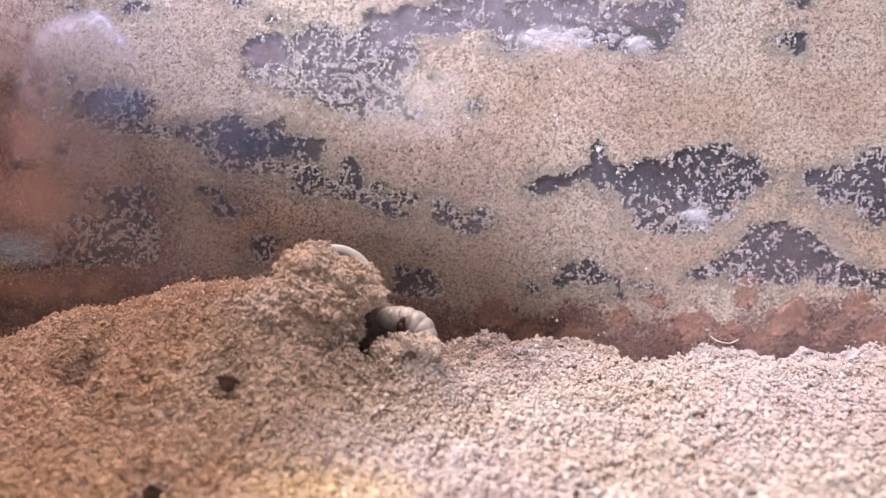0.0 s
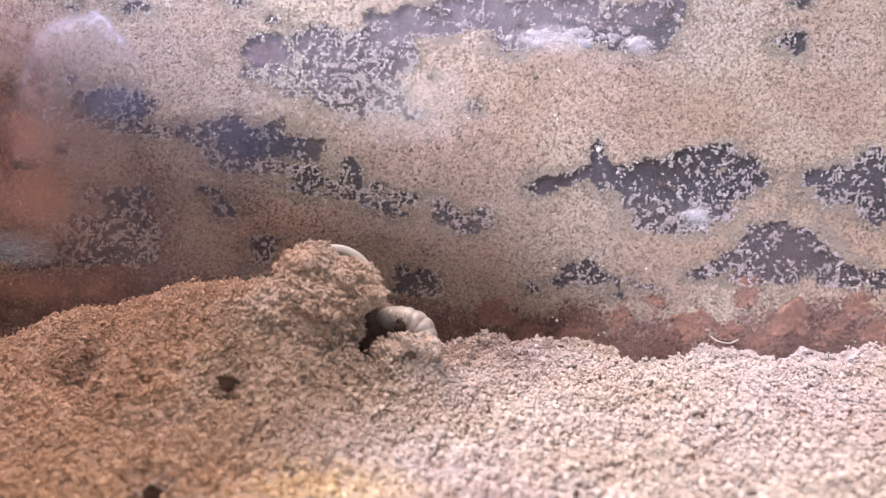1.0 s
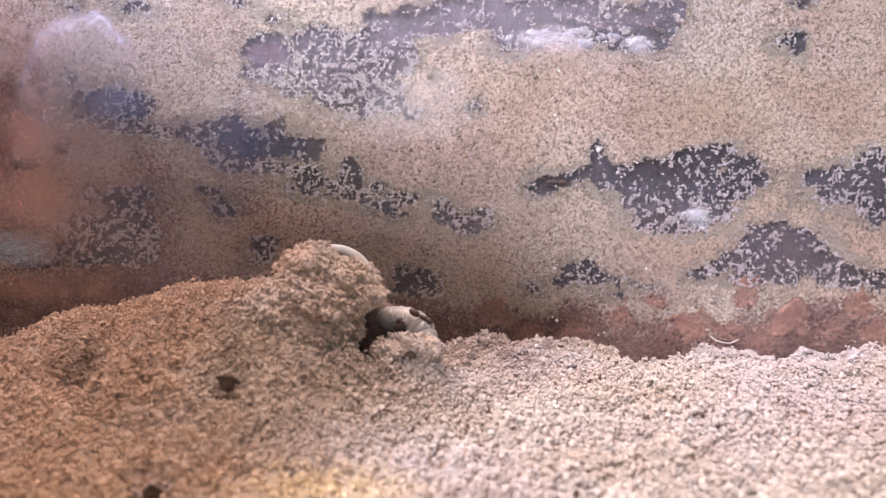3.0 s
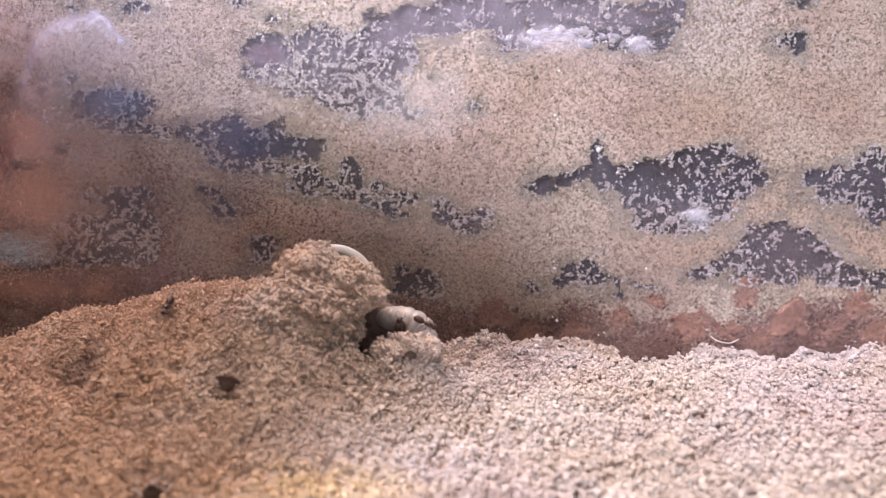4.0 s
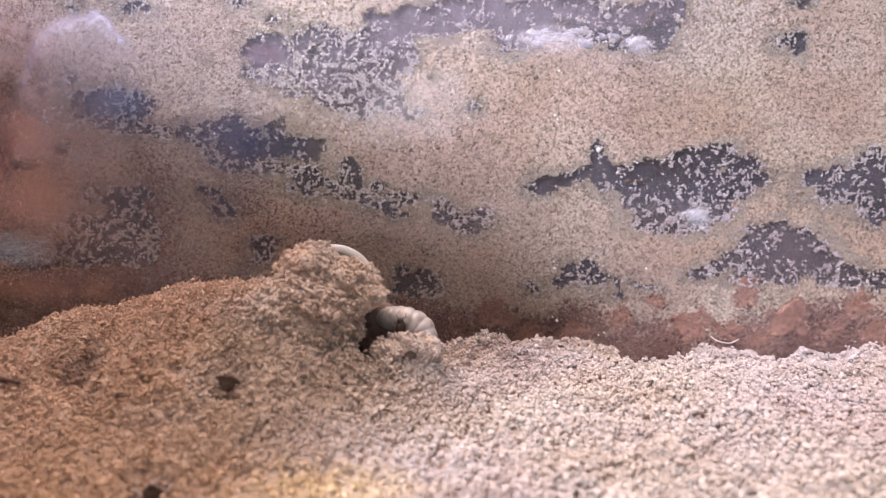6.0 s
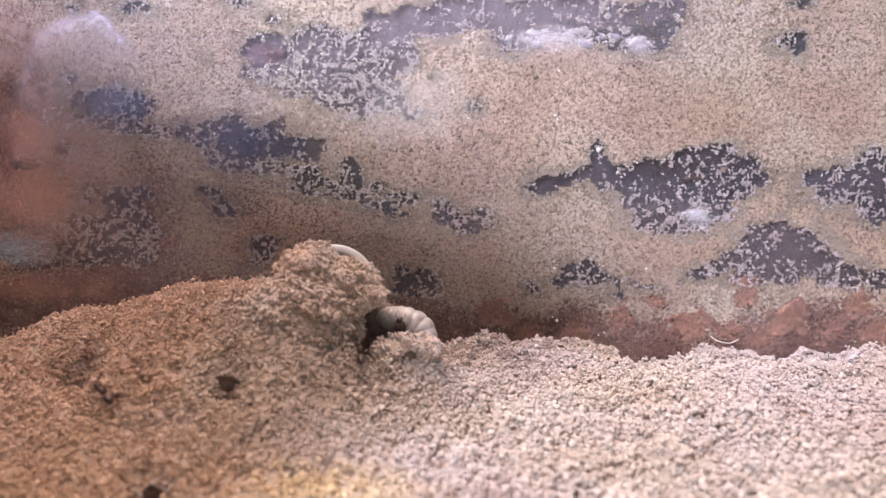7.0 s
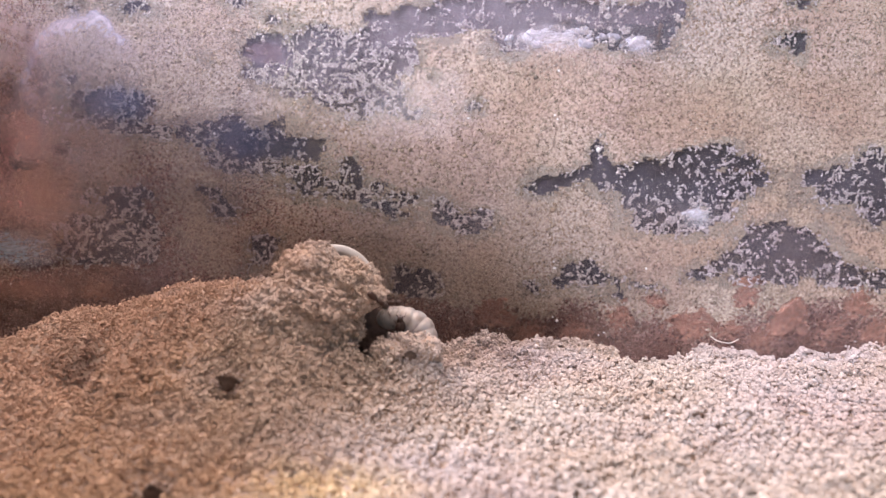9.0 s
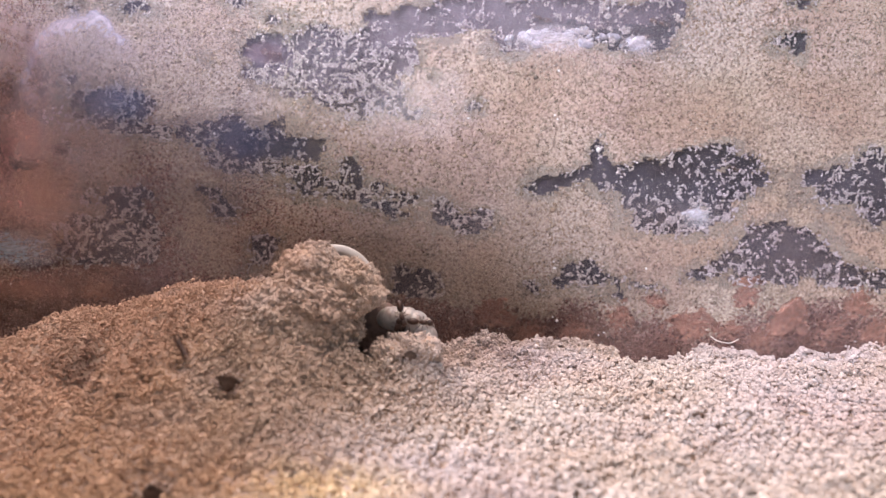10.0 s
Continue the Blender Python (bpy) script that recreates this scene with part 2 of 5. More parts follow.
def ground_height(x, y):
    """The sand's surface: a mound before the nest pane, low ridge beside it, ant holes."""
    east = 1 / (1 + np.exp(-(x - 0.002) / 0.004))
    base = 0.0009 + 0.0007 * waves(x, y, 0.022, 5)
    mound = np.interp(x, MOUND[:, 0], MOUND[:, 1]) - 0.0009
    gap = (y - 0.110) / np.where(y < 0.110, 0.0255 - 0.004 * bump(x, 0 * y, -0.06, 0, 0.02, 1, 1.0), 0.017)
    z = base + mound * np.exp(-np.abs(gap) ** 2.7)
    near = np.clip((y - 0.1125) / 0.0115, 0, 1)
    z = z + (np.interp(x, RIDGE[:, 0], RIDGE[:, 1]) - base) * near * near * (3 - 2 * near) / (1 + np.exp(-(x + 0.002) / 0.0015))
    z = z + 0.0006 * waves(x, y, 0.006, 6) + (0.0005 + 0.0006 * east) * waves(x, y, 0.0021, 7, 2)
    z = z + (0.0009 * waves(x, y, 0.011, 8) + 0.0011 * waves(x, y, 0.0045, 17, 2)) * bump(x, y, -0.04, 0.1, 0.03, 0.03, 1.0)
    # the hollow where the grub lies, the foot of the clod, the dug dimples and the lip before one of them
    z = z - bump(x, y, -0.0100, 0.1060, 0.0040, 0.0055, 0.0060, 0, 3) + bump(x, y, -0.0052, 0.0972, 0.0058, 0.0038, 0.0034, 0, 2.4)
    z = z + bump(x, y, 0.0010, 0.1030, 0.0052, 0.0075, 0.0026)
    z = z + bump(x, y, -0.0200, 0.0965, 0.008, 0.005, 0.0030)
    z = z - bump(x, y, -0.0472, 0.0968, 0.0044, 0.0038, 0.0056) - bump(x, y, -0.0464, 0.0968, 0.0024, 0.0018, 0.0050) + bump(x, y, -0.0415, 0.0895, 0.0050, 0.0022, 0.0014, 40)
    z = z - bump(x, y, -0.0263, 0.0896, 0.0015, 0.0016, 0.005, 0, 3) - bump(x, y, -0.0280, 0.0906, 0.0034, 0.0028, 0.0032)
    z = z - bump(x, y, -0.0300, 0.0740, 0.0026, 0.0022, 0.004, 0, 3)
    z = z + bump(x, y, 0.0250, 0.0820, 0.0014, 0.0012, 0.0018) - bump(x, y, 0.0284, 0.0800, 0.0022, 0.0016, 0.0016) + 0.0026 * east * np.clip(waves(x, y, 0.0042, 15, 1) - 0.30, 0, 1)
    fall = np.clip((y - 0.1275) / 0.009, 0, 1)
    return z - 0.009 * fall * fall


def lumps(x, y):
    """Small clumps and pits of the loose sand."""
    return 0.0009 * waves(x, y, 0.0016, 18, 2) - 0.001 * np.clip(waves(x, y, 0.0024, 19, 2) - 0.15, 0, 1)


def sand_bed():
    xs = np.concatenate([np.arange(-0.13, -0.075, 0.0025), np.arange(-0.075, 0.075, 0.0005), np.arange(0.075, 0.1301, 0.0025)])
    ys = np.concatenate([np.arange(-0.06, 0.06, 0.0025), np.arange(0.06, 0.1375, 0.0005)])
    bed = sheet("sand_ground", xs, ys, lambda a, b: ground_height(a, b) + lumps(a, b) - 0.0003, BED)
    tagged(bed, "tan sand bed heaped against the nest glass", "sand", kind="structure")
    rng = np.random.default_rng(11)
    x, y = scatter(-0.09, 0.09, 0.067, 0.132, 0.0004, rng)
    u, v = scatter(-0.09, 0.09, 0.067, 0.132, 0.00054, rng)
    loose = 0.6 * waves(u, v, 0.0017, 13, 2) + 0.3 * waves(u, v, 0.006, 14, 1)
    high = loose > 0.12
    lift = np.concatenate([lumps(x, y), 0.0002 + 0.0016 * np.clip(loose[high], 0, 0.45) * rng.uniform(0.4, 1.0, high.sum())])
    x, y = np.concatenate([x, u[high]]), np.concatenate([y, v[high]])
    # steep slopes take more grains
    u, v = scatter(-0.07, 0.03, 0.075, 0.13, 0.00045, rng)
    steep = np.hypot(ground_height(u + 0.0004, v) - ground_height(u - 0.0004, v), ground_height(u, v + 0.0004) - ground_height(u, v - 0.0004)) / 0.0008
    more = steep > rng.uniform(0.3, 1.2, len(u))
    x, y, lift = np.concatenate([x, u[more]]), np.concatenate([y, v[more]]), np.concatenate([lift, rng.uniform(-0.0003, 0.0002, more.sum())])
    # crumbs of several grains each
    u, v = scatter(-0.09, 0.09, 0.067, 0.128, 0.00135, rng)
    u, v = u + rng.normal(0, 0.0006, len(u)), v + rng.normal(0, 0.0006, len(u))
    size = rng.uniform(0.0003, 0.00078, len(u)) * np.clip(1 + 0.8 * waves(u, v, 0.006, 16, 1), 0.5, 1.5)
    q = np.clip(rng.normal(size=(len(u), 9, 3)) * 0.55, -1.0, 1.0)
    x, y = np.concatenate([x, (u[:, None] + q[:, :, 0] * size[:, None]).ravel()]), np.concatenate([y, (v[:, None] + q[:, :, 1] * size[:, None]).ravel()])
    lift = np.concatenate([lift, (np.abs(q[:, :, 2]) * size[:, None] * np.where(v > 0.104, 0.8, 1.6)[:, None] + 0.0002).ravel()])
    # fewer grains on the far slope of the mound
    keep = (np.abs(x) < 0.006 + 0.59 * y) & ((x > -0.006) | (y < 0.117) | (rng.uniform(0, 1, len(x)) < 0.3))
    x, y, lift = x[keep], y[keep], lift[keep]
    z = ground_height(x, y) + lift + 0.00025 * waves(x, y, 0.0012, 12, 1) + rng.normal(0.0, 0.00012, len(x))
    p, near = np.stack([x, y, z], 1), y < 0.105
    coarse = 0.000182 * (1 + 0.38 / (1 + np.exp(-(x + 0.002) / 0.006)))
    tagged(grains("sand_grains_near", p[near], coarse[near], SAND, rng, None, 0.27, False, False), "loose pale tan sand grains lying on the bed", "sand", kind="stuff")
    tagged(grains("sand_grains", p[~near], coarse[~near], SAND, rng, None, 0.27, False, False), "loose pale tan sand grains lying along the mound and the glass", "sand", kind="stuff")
    x, y = scatter(-0.13, 0.13, -0.06, 0.137, 0.0019, rng)
    keep = (np.abs(x) > 0.006 + 0.59 * y) | (y < 0.067)
    x, y = x[keep], y[keep]
    tagged(grains("sand_grains_outer", np.stack([x, y, ground_height(x, y)], 1), 0.0006, SAND, rng, None, 0.3, True), "loose tan sand grains at the edges", "sand", kind="stuff")


# the overhanging clod: body, head, its far half, brow and roof behind; and the crumb beside it: centre and half sizes
LOBES = [((-0.0187, 0.1000, 0.0130), (0.0072, 0.0062, 0.0056)), ((-0.0181, 0.1030, 0.0183), (0.0042, 0.0044, 0.0037)), ((-0.0140, 0.1022, 0.0169), (0.0045, 0.0042, 0.0032)), ((-0.0107, 0.1015, 0.0158), (0.0027, 0.0036, 0.0017)), ((-0.0135, 0.1080, 0.0160), (0.0040, 0.0062, 0.0024))]
CRUMB = [((-0.0074, 0.0990, 0.0082), (0.0022, 0.0022, 0.0018)), ((-0.0026, 0.0994, 0.0088), (0.0025, 0.0022, 0.0017)), ((-0.0047, 0.1010, 0.0086), (0.0024, 0.0014, 0.0019)), ((-0.0046, 0.0990, 0.0060), (0.0038, 0.0026, 0.0018))]


def lobe_points(p, lobe):
    centre, size = lobe
    r = 1 + 0.10 * waves(p[:, 0] + 2 * p[:, 2], p[:, 1] + p[:, 2], 0.5, 31)
    return p * r[:, None] * np.array(size) + np.array(centre)


def sand_clod(lobes, label, seed):
    """A clod of sticking grains, made of rounded lobes."""
    rng = np.random.default_rng(seed)
    bm = bmesh.new()
    cover = []
    for lobe in lobes:
        start = len(bm.verts)
        bmesh.ops.create_icosphere(bm, subdivisions=4, radius=0.995)
        bm.verts.ensure_lookup_table()
        fresh = bm.verts[start:]
        for v, c in zip(fresh, lobe_points(np.array([v.co[:] for v in fresh]), lobe)):
            v.co = c
        a, b, c = lobe[1]
        n = int(4 * math.pi * (((a * b) ** 1.6 + (b * c) ** 1.6 + (a * c) ** 1.6) / 3) ** 0.625 / 0.00024 ** 2)
        p = rng.normal(size=(n, 3))
        p /= np.linalg.norm(p, axis=1)[:, None]
        out = p * np.clip(waves(p[:, 0] * a + p[:, 2] * c, p[:, 1] * b + p[:, 2] * c, 0.0013, 33, 2), -0.5, 0.8)[:, None] * 0.0008
        p = lobe_points(p, lobe) + out + rng.normal(0, 0.00013, (n, 3))
        # crumbs of a few grains that stand proud
        knots = p[:n // 9] + (p[:n // 9] - np.array(lobe[0])) * 0.05
        p = np.concatenate([p[n // 4:], (knots[:, None] + rng.normal(0, 0.0002, (len(knots), 6, 3))).reshape(-1, 3)])
        for centre, size in lobes:
            inside = (((p - np.array(centre)) / np.array(size)) ** 2).sum(1) < 0.75
            p = p[~inside]
        cover.append(p[p[:, 2] > ground_height(p[:, 0], p[:, 1]) - 0.0005])
    clod = tagged(part("sand_clod", bm, BED), label, "sand", "sand clods")
    g = grains("grain_cover", np.concatenate(cover), 0.000235, SAND, rng, None, 0.27, False, False)
    g.parent = clod
    tagged(g, kind="stuff")


# ---- the nest behind the pane ----
GALLERIES = []


def gallery(*ovals):
    """Ovals (x, z, half width, half height in mm, turn, share of grains left on the glass) that make up one dug gallery."""
    GALLERIES.append(ovals)


gallery((-31.0, 51.2, 4.2, 2.7, 0, 0.06), (-31.6, 47.6, 3.5, 2.0, 0, 0.73), (-28.7, 45.1, 3.0, 1.4, -25, 0.98), (-22.4, 51.5, 6.0, 3.3, 0, 0.57), (-21.5, 47.1, 7.0, 3.7, 0, 0.81), (-16.6, 45.1, 8.1, 4.4, 0, 0.9), (-14.5, 49.1, 7.5, 4.9, 0, 0.81), (-14.6, 41.7, 6.1, 1.8, 0, 1), (-19.6, 43.1, 4.6, 2.2, -20, 1), (-9.4, 53.9, 5.5, 2.9, 10, 0.25), (-8.4, 50.5, 3.8, 3.9, 0, 0.73), (-9.5, 43.1, 2.8, 2.6, 0, 0.98), (-5.9, 56.0, 5.5, 2.3, 8, 0.02), (-0.4, 56.3, 4.5, 2.9, 0, 0.12))  # brood_chamber
gallery((6.6, 57.8, 7.0, 3.3, 0, 0.25), (13.5, 56.3, 6.0, 3.5, 0, 0.2), (21.5, 57.3, 8.0, 3.8, 0, 0.12), (27.5, 55.8, 7.0, 3.5, 0, 0.3), (32.5, 54.9, 6.0, 3.7, 0, 0.3), (37.0, 55.4, 4.5, 4.3, 0, 0.05), (40.3, 57.8, 2.6, 2.9, 0, 0.05), (11.6, 52.8, 3.0, 1.9, 0, 0.4), (-29.3, 56.3, 1.4, 0.6, 0, 0.3), (-11.8, 56.6, 2.0, 0.8, 0, 0))  # brood_chamber
gallery((-60.2, 42.0, 5.9, 2.8, 0, 0.2), (-54.7, 41.2, 2.6, 2.4, -20, 0.5), (-64.2, 42.6, 2.6, 2.2, 0, 0.3), (-63.0, 39.0, 3.6, 1.0, -10, 0.6), (-66.4, 46.1, 0.8, 0.8, 0, 0.2), (-57.0, 37.6, 6.1, 1.2, -8, 0.65), (-50.9, 36.6, 3.1, 0.9, -5, 0.4), (-46.3, 36.4, 2.7, 1.2, 0, 0.3))  # blue_gallery
gallery((-42.0, 37.6, 1.4, 1.0, 0, 0.3), (-38.2, 36.6, 3.6, 2.8, -15, 0.2), (-42.8, 36.1, 2.0, 2.0, 0, 0.5), (-35.2, 33.9, 6.1, 2.6, -8, 0.12), (-29.1, 33.9, 7.2, 2.2, -5, 0.05), (-24.0, 33.3, 2.3, 1.8, 0, 0), (-30.5, 37.3, 2.4, 1.4, 10, 0.25), (-32.1, 36.1, 4.1, 1.4, 0, 0.6), (-39.9, 31.6, 3.6, 1.6, -15, 0.6), (-34.3, 30.8, 6.2, 1.2, -3, 0.75), (-25.1, 28.8, 4.1, 1.9, -15, 0.75), (-24.7, 26.1, 3.6, 0.9, -10, 0.7), (-20.0, 26.9, 2.1, 1.4, -20, 0.5), (-16.9, 30.0, 1.6, 2.0, 0, 0.25))  # long_gallery
gallery((-16.4, 28.2, 1.9, 1.4, 0, 0.1), (-15.9, 25.4, 2.1, 1.2, -30, 0.4), (-13.9, 24.0, 2.7, 0.9, -10, 0.5), (-9.8, 23.3, 2.7, 1.7, -25, 0.3), (-7.2, 21.9, 1.2, 0.9, 0, 0), (-13.3, 26.4, 3.1, 0.8, 0, 0.7), (-8.7, 24.9, 4.1, 0.8, 0, 0.75))  # long_gallery
gallery((0.6, 21.9, 2.3, 2.3, 0, 0.35), (4.3, 20.2, 4.0, 2.1, -5, 0.5), (6.9, 21.2, 2.1, 1.7, 0, 0.6), (1.1, 23.8, 2.1, 0.6, -20, 0.7))  # pocket_gallery
gallery((19.7, 27.5, 3.1, 1.5, 8, 0), (17.1, 26.9, 1.4, 0.7, 15, 0.1), (24.3, 28.8, 3.1, 1.2, 15, 0.3), (28.6, 31.1, 1.6, 2.0, 0, 0.1), (28.1, 33.9, 0.9, 1.2, 0, 0.4), (30.0, 28.5, 3.1, 2.1, 0, 0.25), (33.6, 28.0, 3.1, 2.6, 0, 0.15), (38.8, 28.0, 6.2, 3.5, 0, 0.1), (45.8, 31.1, 6.2, 2.7, 5, 0.2), (49.3, 32.6, 4.1, 1.8, 0, 0.1), (54.0, 31.1, 4.1, 1.6, -12, 0.05), (57.8, 28.5, 1.9, 1.9, -20, 0.15), (47.1, 26.4, 7.2, 3.3, 0, 0.4), (52.3, 26.9, 5.2, 3.1, 10, 0.5))  # wide_gallery
gallery((40.0, 23.3, 6.2, 3.1, 0, 0.35), (43.3, 20.5, 6.2, 2.5, 0, 0.5), (38.1, 20.2, 4.2, 1.9, -10, 0.5), (50.5, 22.6, 2.9, 1.9, 10, 0.5), (35.8, 24.9, 3.6, 2.6, 0, 0.2))  # wide_gallery_foot
gallery((68.7, 28.2, 3.1, 1.4, 0, 0.2), (72.9, 27.5, 4.6, 2.9, 10, 0.5), (77.8, 30.0, 4.1, 3.5, 15, 0.5), (80.3, 25.4, 4.7, 5.2, 0, 0.45), (72.1, 24.9, 4.1, 1.5, 0, 0.65))  # edge_gallery
gallery((61.6, 19.1, 2.3, 1.5, 0, 0.075), (59.2, 17.0, 4.7, 3.0, 0, 0.26), (64.5, 15.9, 5.8, 3.4, 0, 0.19), (58.4, 13.3, 5.8, 3.0, 0, 0.3), (63.7, 12.2, 6.3, 3.2, 0, 0.34), (68.9, 13.3, 5.3, 2.8, -15, 0.26), (72.2, 11.1, 5.8, 2.4, -15, 0.38), (53.7, 13.1, 4.2, 1.7, 25, 0.15), (49.1, 10.9, 3.2, 0.9, 12, 0.3), (76.5, 10.9, 3.2, 1.3, -10, 0.19), (80.8, 9.5, 2.6, 1.7, 0, 0.34), (59.1, 10.1, 4.2, 1.3, 0, 0.45))  # peak_gallery
gallery((24.0, 11.3, 1.5, 1.3, 30, 0.15), (22.3, 9.2, 2.3, 1.0, 20, 0.3), (26.4, 11.1, 2.9, 1.9, 0, 0.6), (28.6, 9.5, 2.6, 1.1, 0, 0.5), (30.7, 10.1, 0.7, 0.8, 0, 0), (32.8, 9.0, 1.9, 0.6, 0, 0.4), (37.1, 8.4, 2.6, 0.8, -10, 0.55), (32.4, 6.6, 1.3, 0.9, 0, 0.4), (17.0, 8.6, 1.1, 0.9, 0, 0.5))  # low_gallery
gallery((-4.4, 9.0, 3.6, 2.2, -5, 0.08), (-4.1, 7.3, 2.8, 1.5, 0, 0.5), (-8.0, 9.2, 1.3, 1.3, 0, 0.3), (-6.7, 11.3, 1.5, 0.6, 0, 0.4), (-8.4, 7.3, 0.8, 0.7, 0, 0.5))  # small_gallery
gallery((-59.4, 24.9, 2.9, 2.3, 0, 0.25), (-55.8, 25.4, 2.3, 1.7, 0, 0.3), (-63.6, 24.9, 1.7, 1.0, 0, 0.5), (-59.1, 22.3, 3.1, 1.7, 0, 0.2), (-55.6, 20.9, 2.6, 1.7, -25, 0.2), (-60.9, 18.6, 7.3, 2.5, 0, 0.6), (-64.3, 15.4, 6.3, 3.0, 0, 0.6), (-58.0, 15.4, 4.7, 3.0, 0, 0.6), (-68.1, 20.2, 3.1, 1.1, 15, 0.6), (-69.0, 33.6, 1.4, 1.0, 0, 0.5), (-42.3, 25.7, 2.1, 1.2, -15, 0.3), (-40.4, 22.8, 2.3, 1.7, -20, 0.6), (-32.9, 15.9, 2.5, 2.1, 30, 0.35), (-34.6, 12.7, 2.6, 0.9, 30, 0.4))  # shaded_gallery
gallery((62.6, 52.8, 1.6, 1.7, 0, 0.3), (63.1, 52.2, 1.0, 1.6, 0, 0), (60.1, 52.5, 1.6, 1.0, 0, 0.6), (63.1, 58.9, 1.6, 0.8, 0, 0.3), (-41.5, 49.9, 0.5, 0.5, 0, 0), (-55.0, 58.2, 3.0, 1.1, 0, 0.6), (-64.9, 58.2, 1.2, 0.8, 0, 0.6), (5.7, 41.2, 1.2, 0.8, 0, 0.6), (-6.0, 40.0, 1.4, 0.6, 0, 0.5), (-1.9, 46.3, 0.5, 0.5, 0, 0), (-35.6, 59.2, 1.2, 0.6, 0, 0.3))  # little_pits


def gallery_field(x, z):
    """How far inside a gallery a place on the pane is, in mm (above 0: inside), and the share of grains left there."""
    best, share = np.full(np.shape(x), -9.0), np.zeros(np.shape(x))
    ragged = 0.3 + 0.65 * waves(x, z, 0.0026, 41, 2) + 1.0 * waves(x, z, 0.0009, 42, 2)
    for ovals in GALLERIES:
        for cx, cz, rx, rz, turn, s in ovals:
            c, n = math.cos(radians(turn)), math.sin(radians(turn))
            u, v = (x * 1000 - cx), (z * 1000 - cz)
            f = (1 - np.sqrt(((u * c + v * n) / rx) ** 2 + ((-u * n + v * c) / rz) ** 2)) * min(rx, rz) + ragged
            share = np.where(f > best, s, share)
            best = np.maximum(best, f)
    return best, share


def clay_share(x, z):
    """Red clay lies in a layer along the bottom and up one side."""
    low = 1 / (1 + np.exp((z - 0.0050 + 0.0016 / (1 + np.exp(-(x - 0.015) / 0.004)) - 0.0080 / (1 + np.exp((x + 0.038) / 0.005)) - 0.005 * waves(x, z, 0.009, 51)) / 0.0011))
    side = 0.5 / (1 + np.exp((x + 0.072 + 0.006 * waves(z, x, 0.015, 52)) / 0.002))
    blots = 0.75 * np.clip(2.0 * waves(x, z, 0.010, 53), 0, 1) / (1 + np.exp((x + 0.025) / 0.006)) / (1 + np.exp((z - 0.030 + 0.3 * (x + 0.05)) / 0.003))
    return np.maximum(np.maximum(low, side), blots)


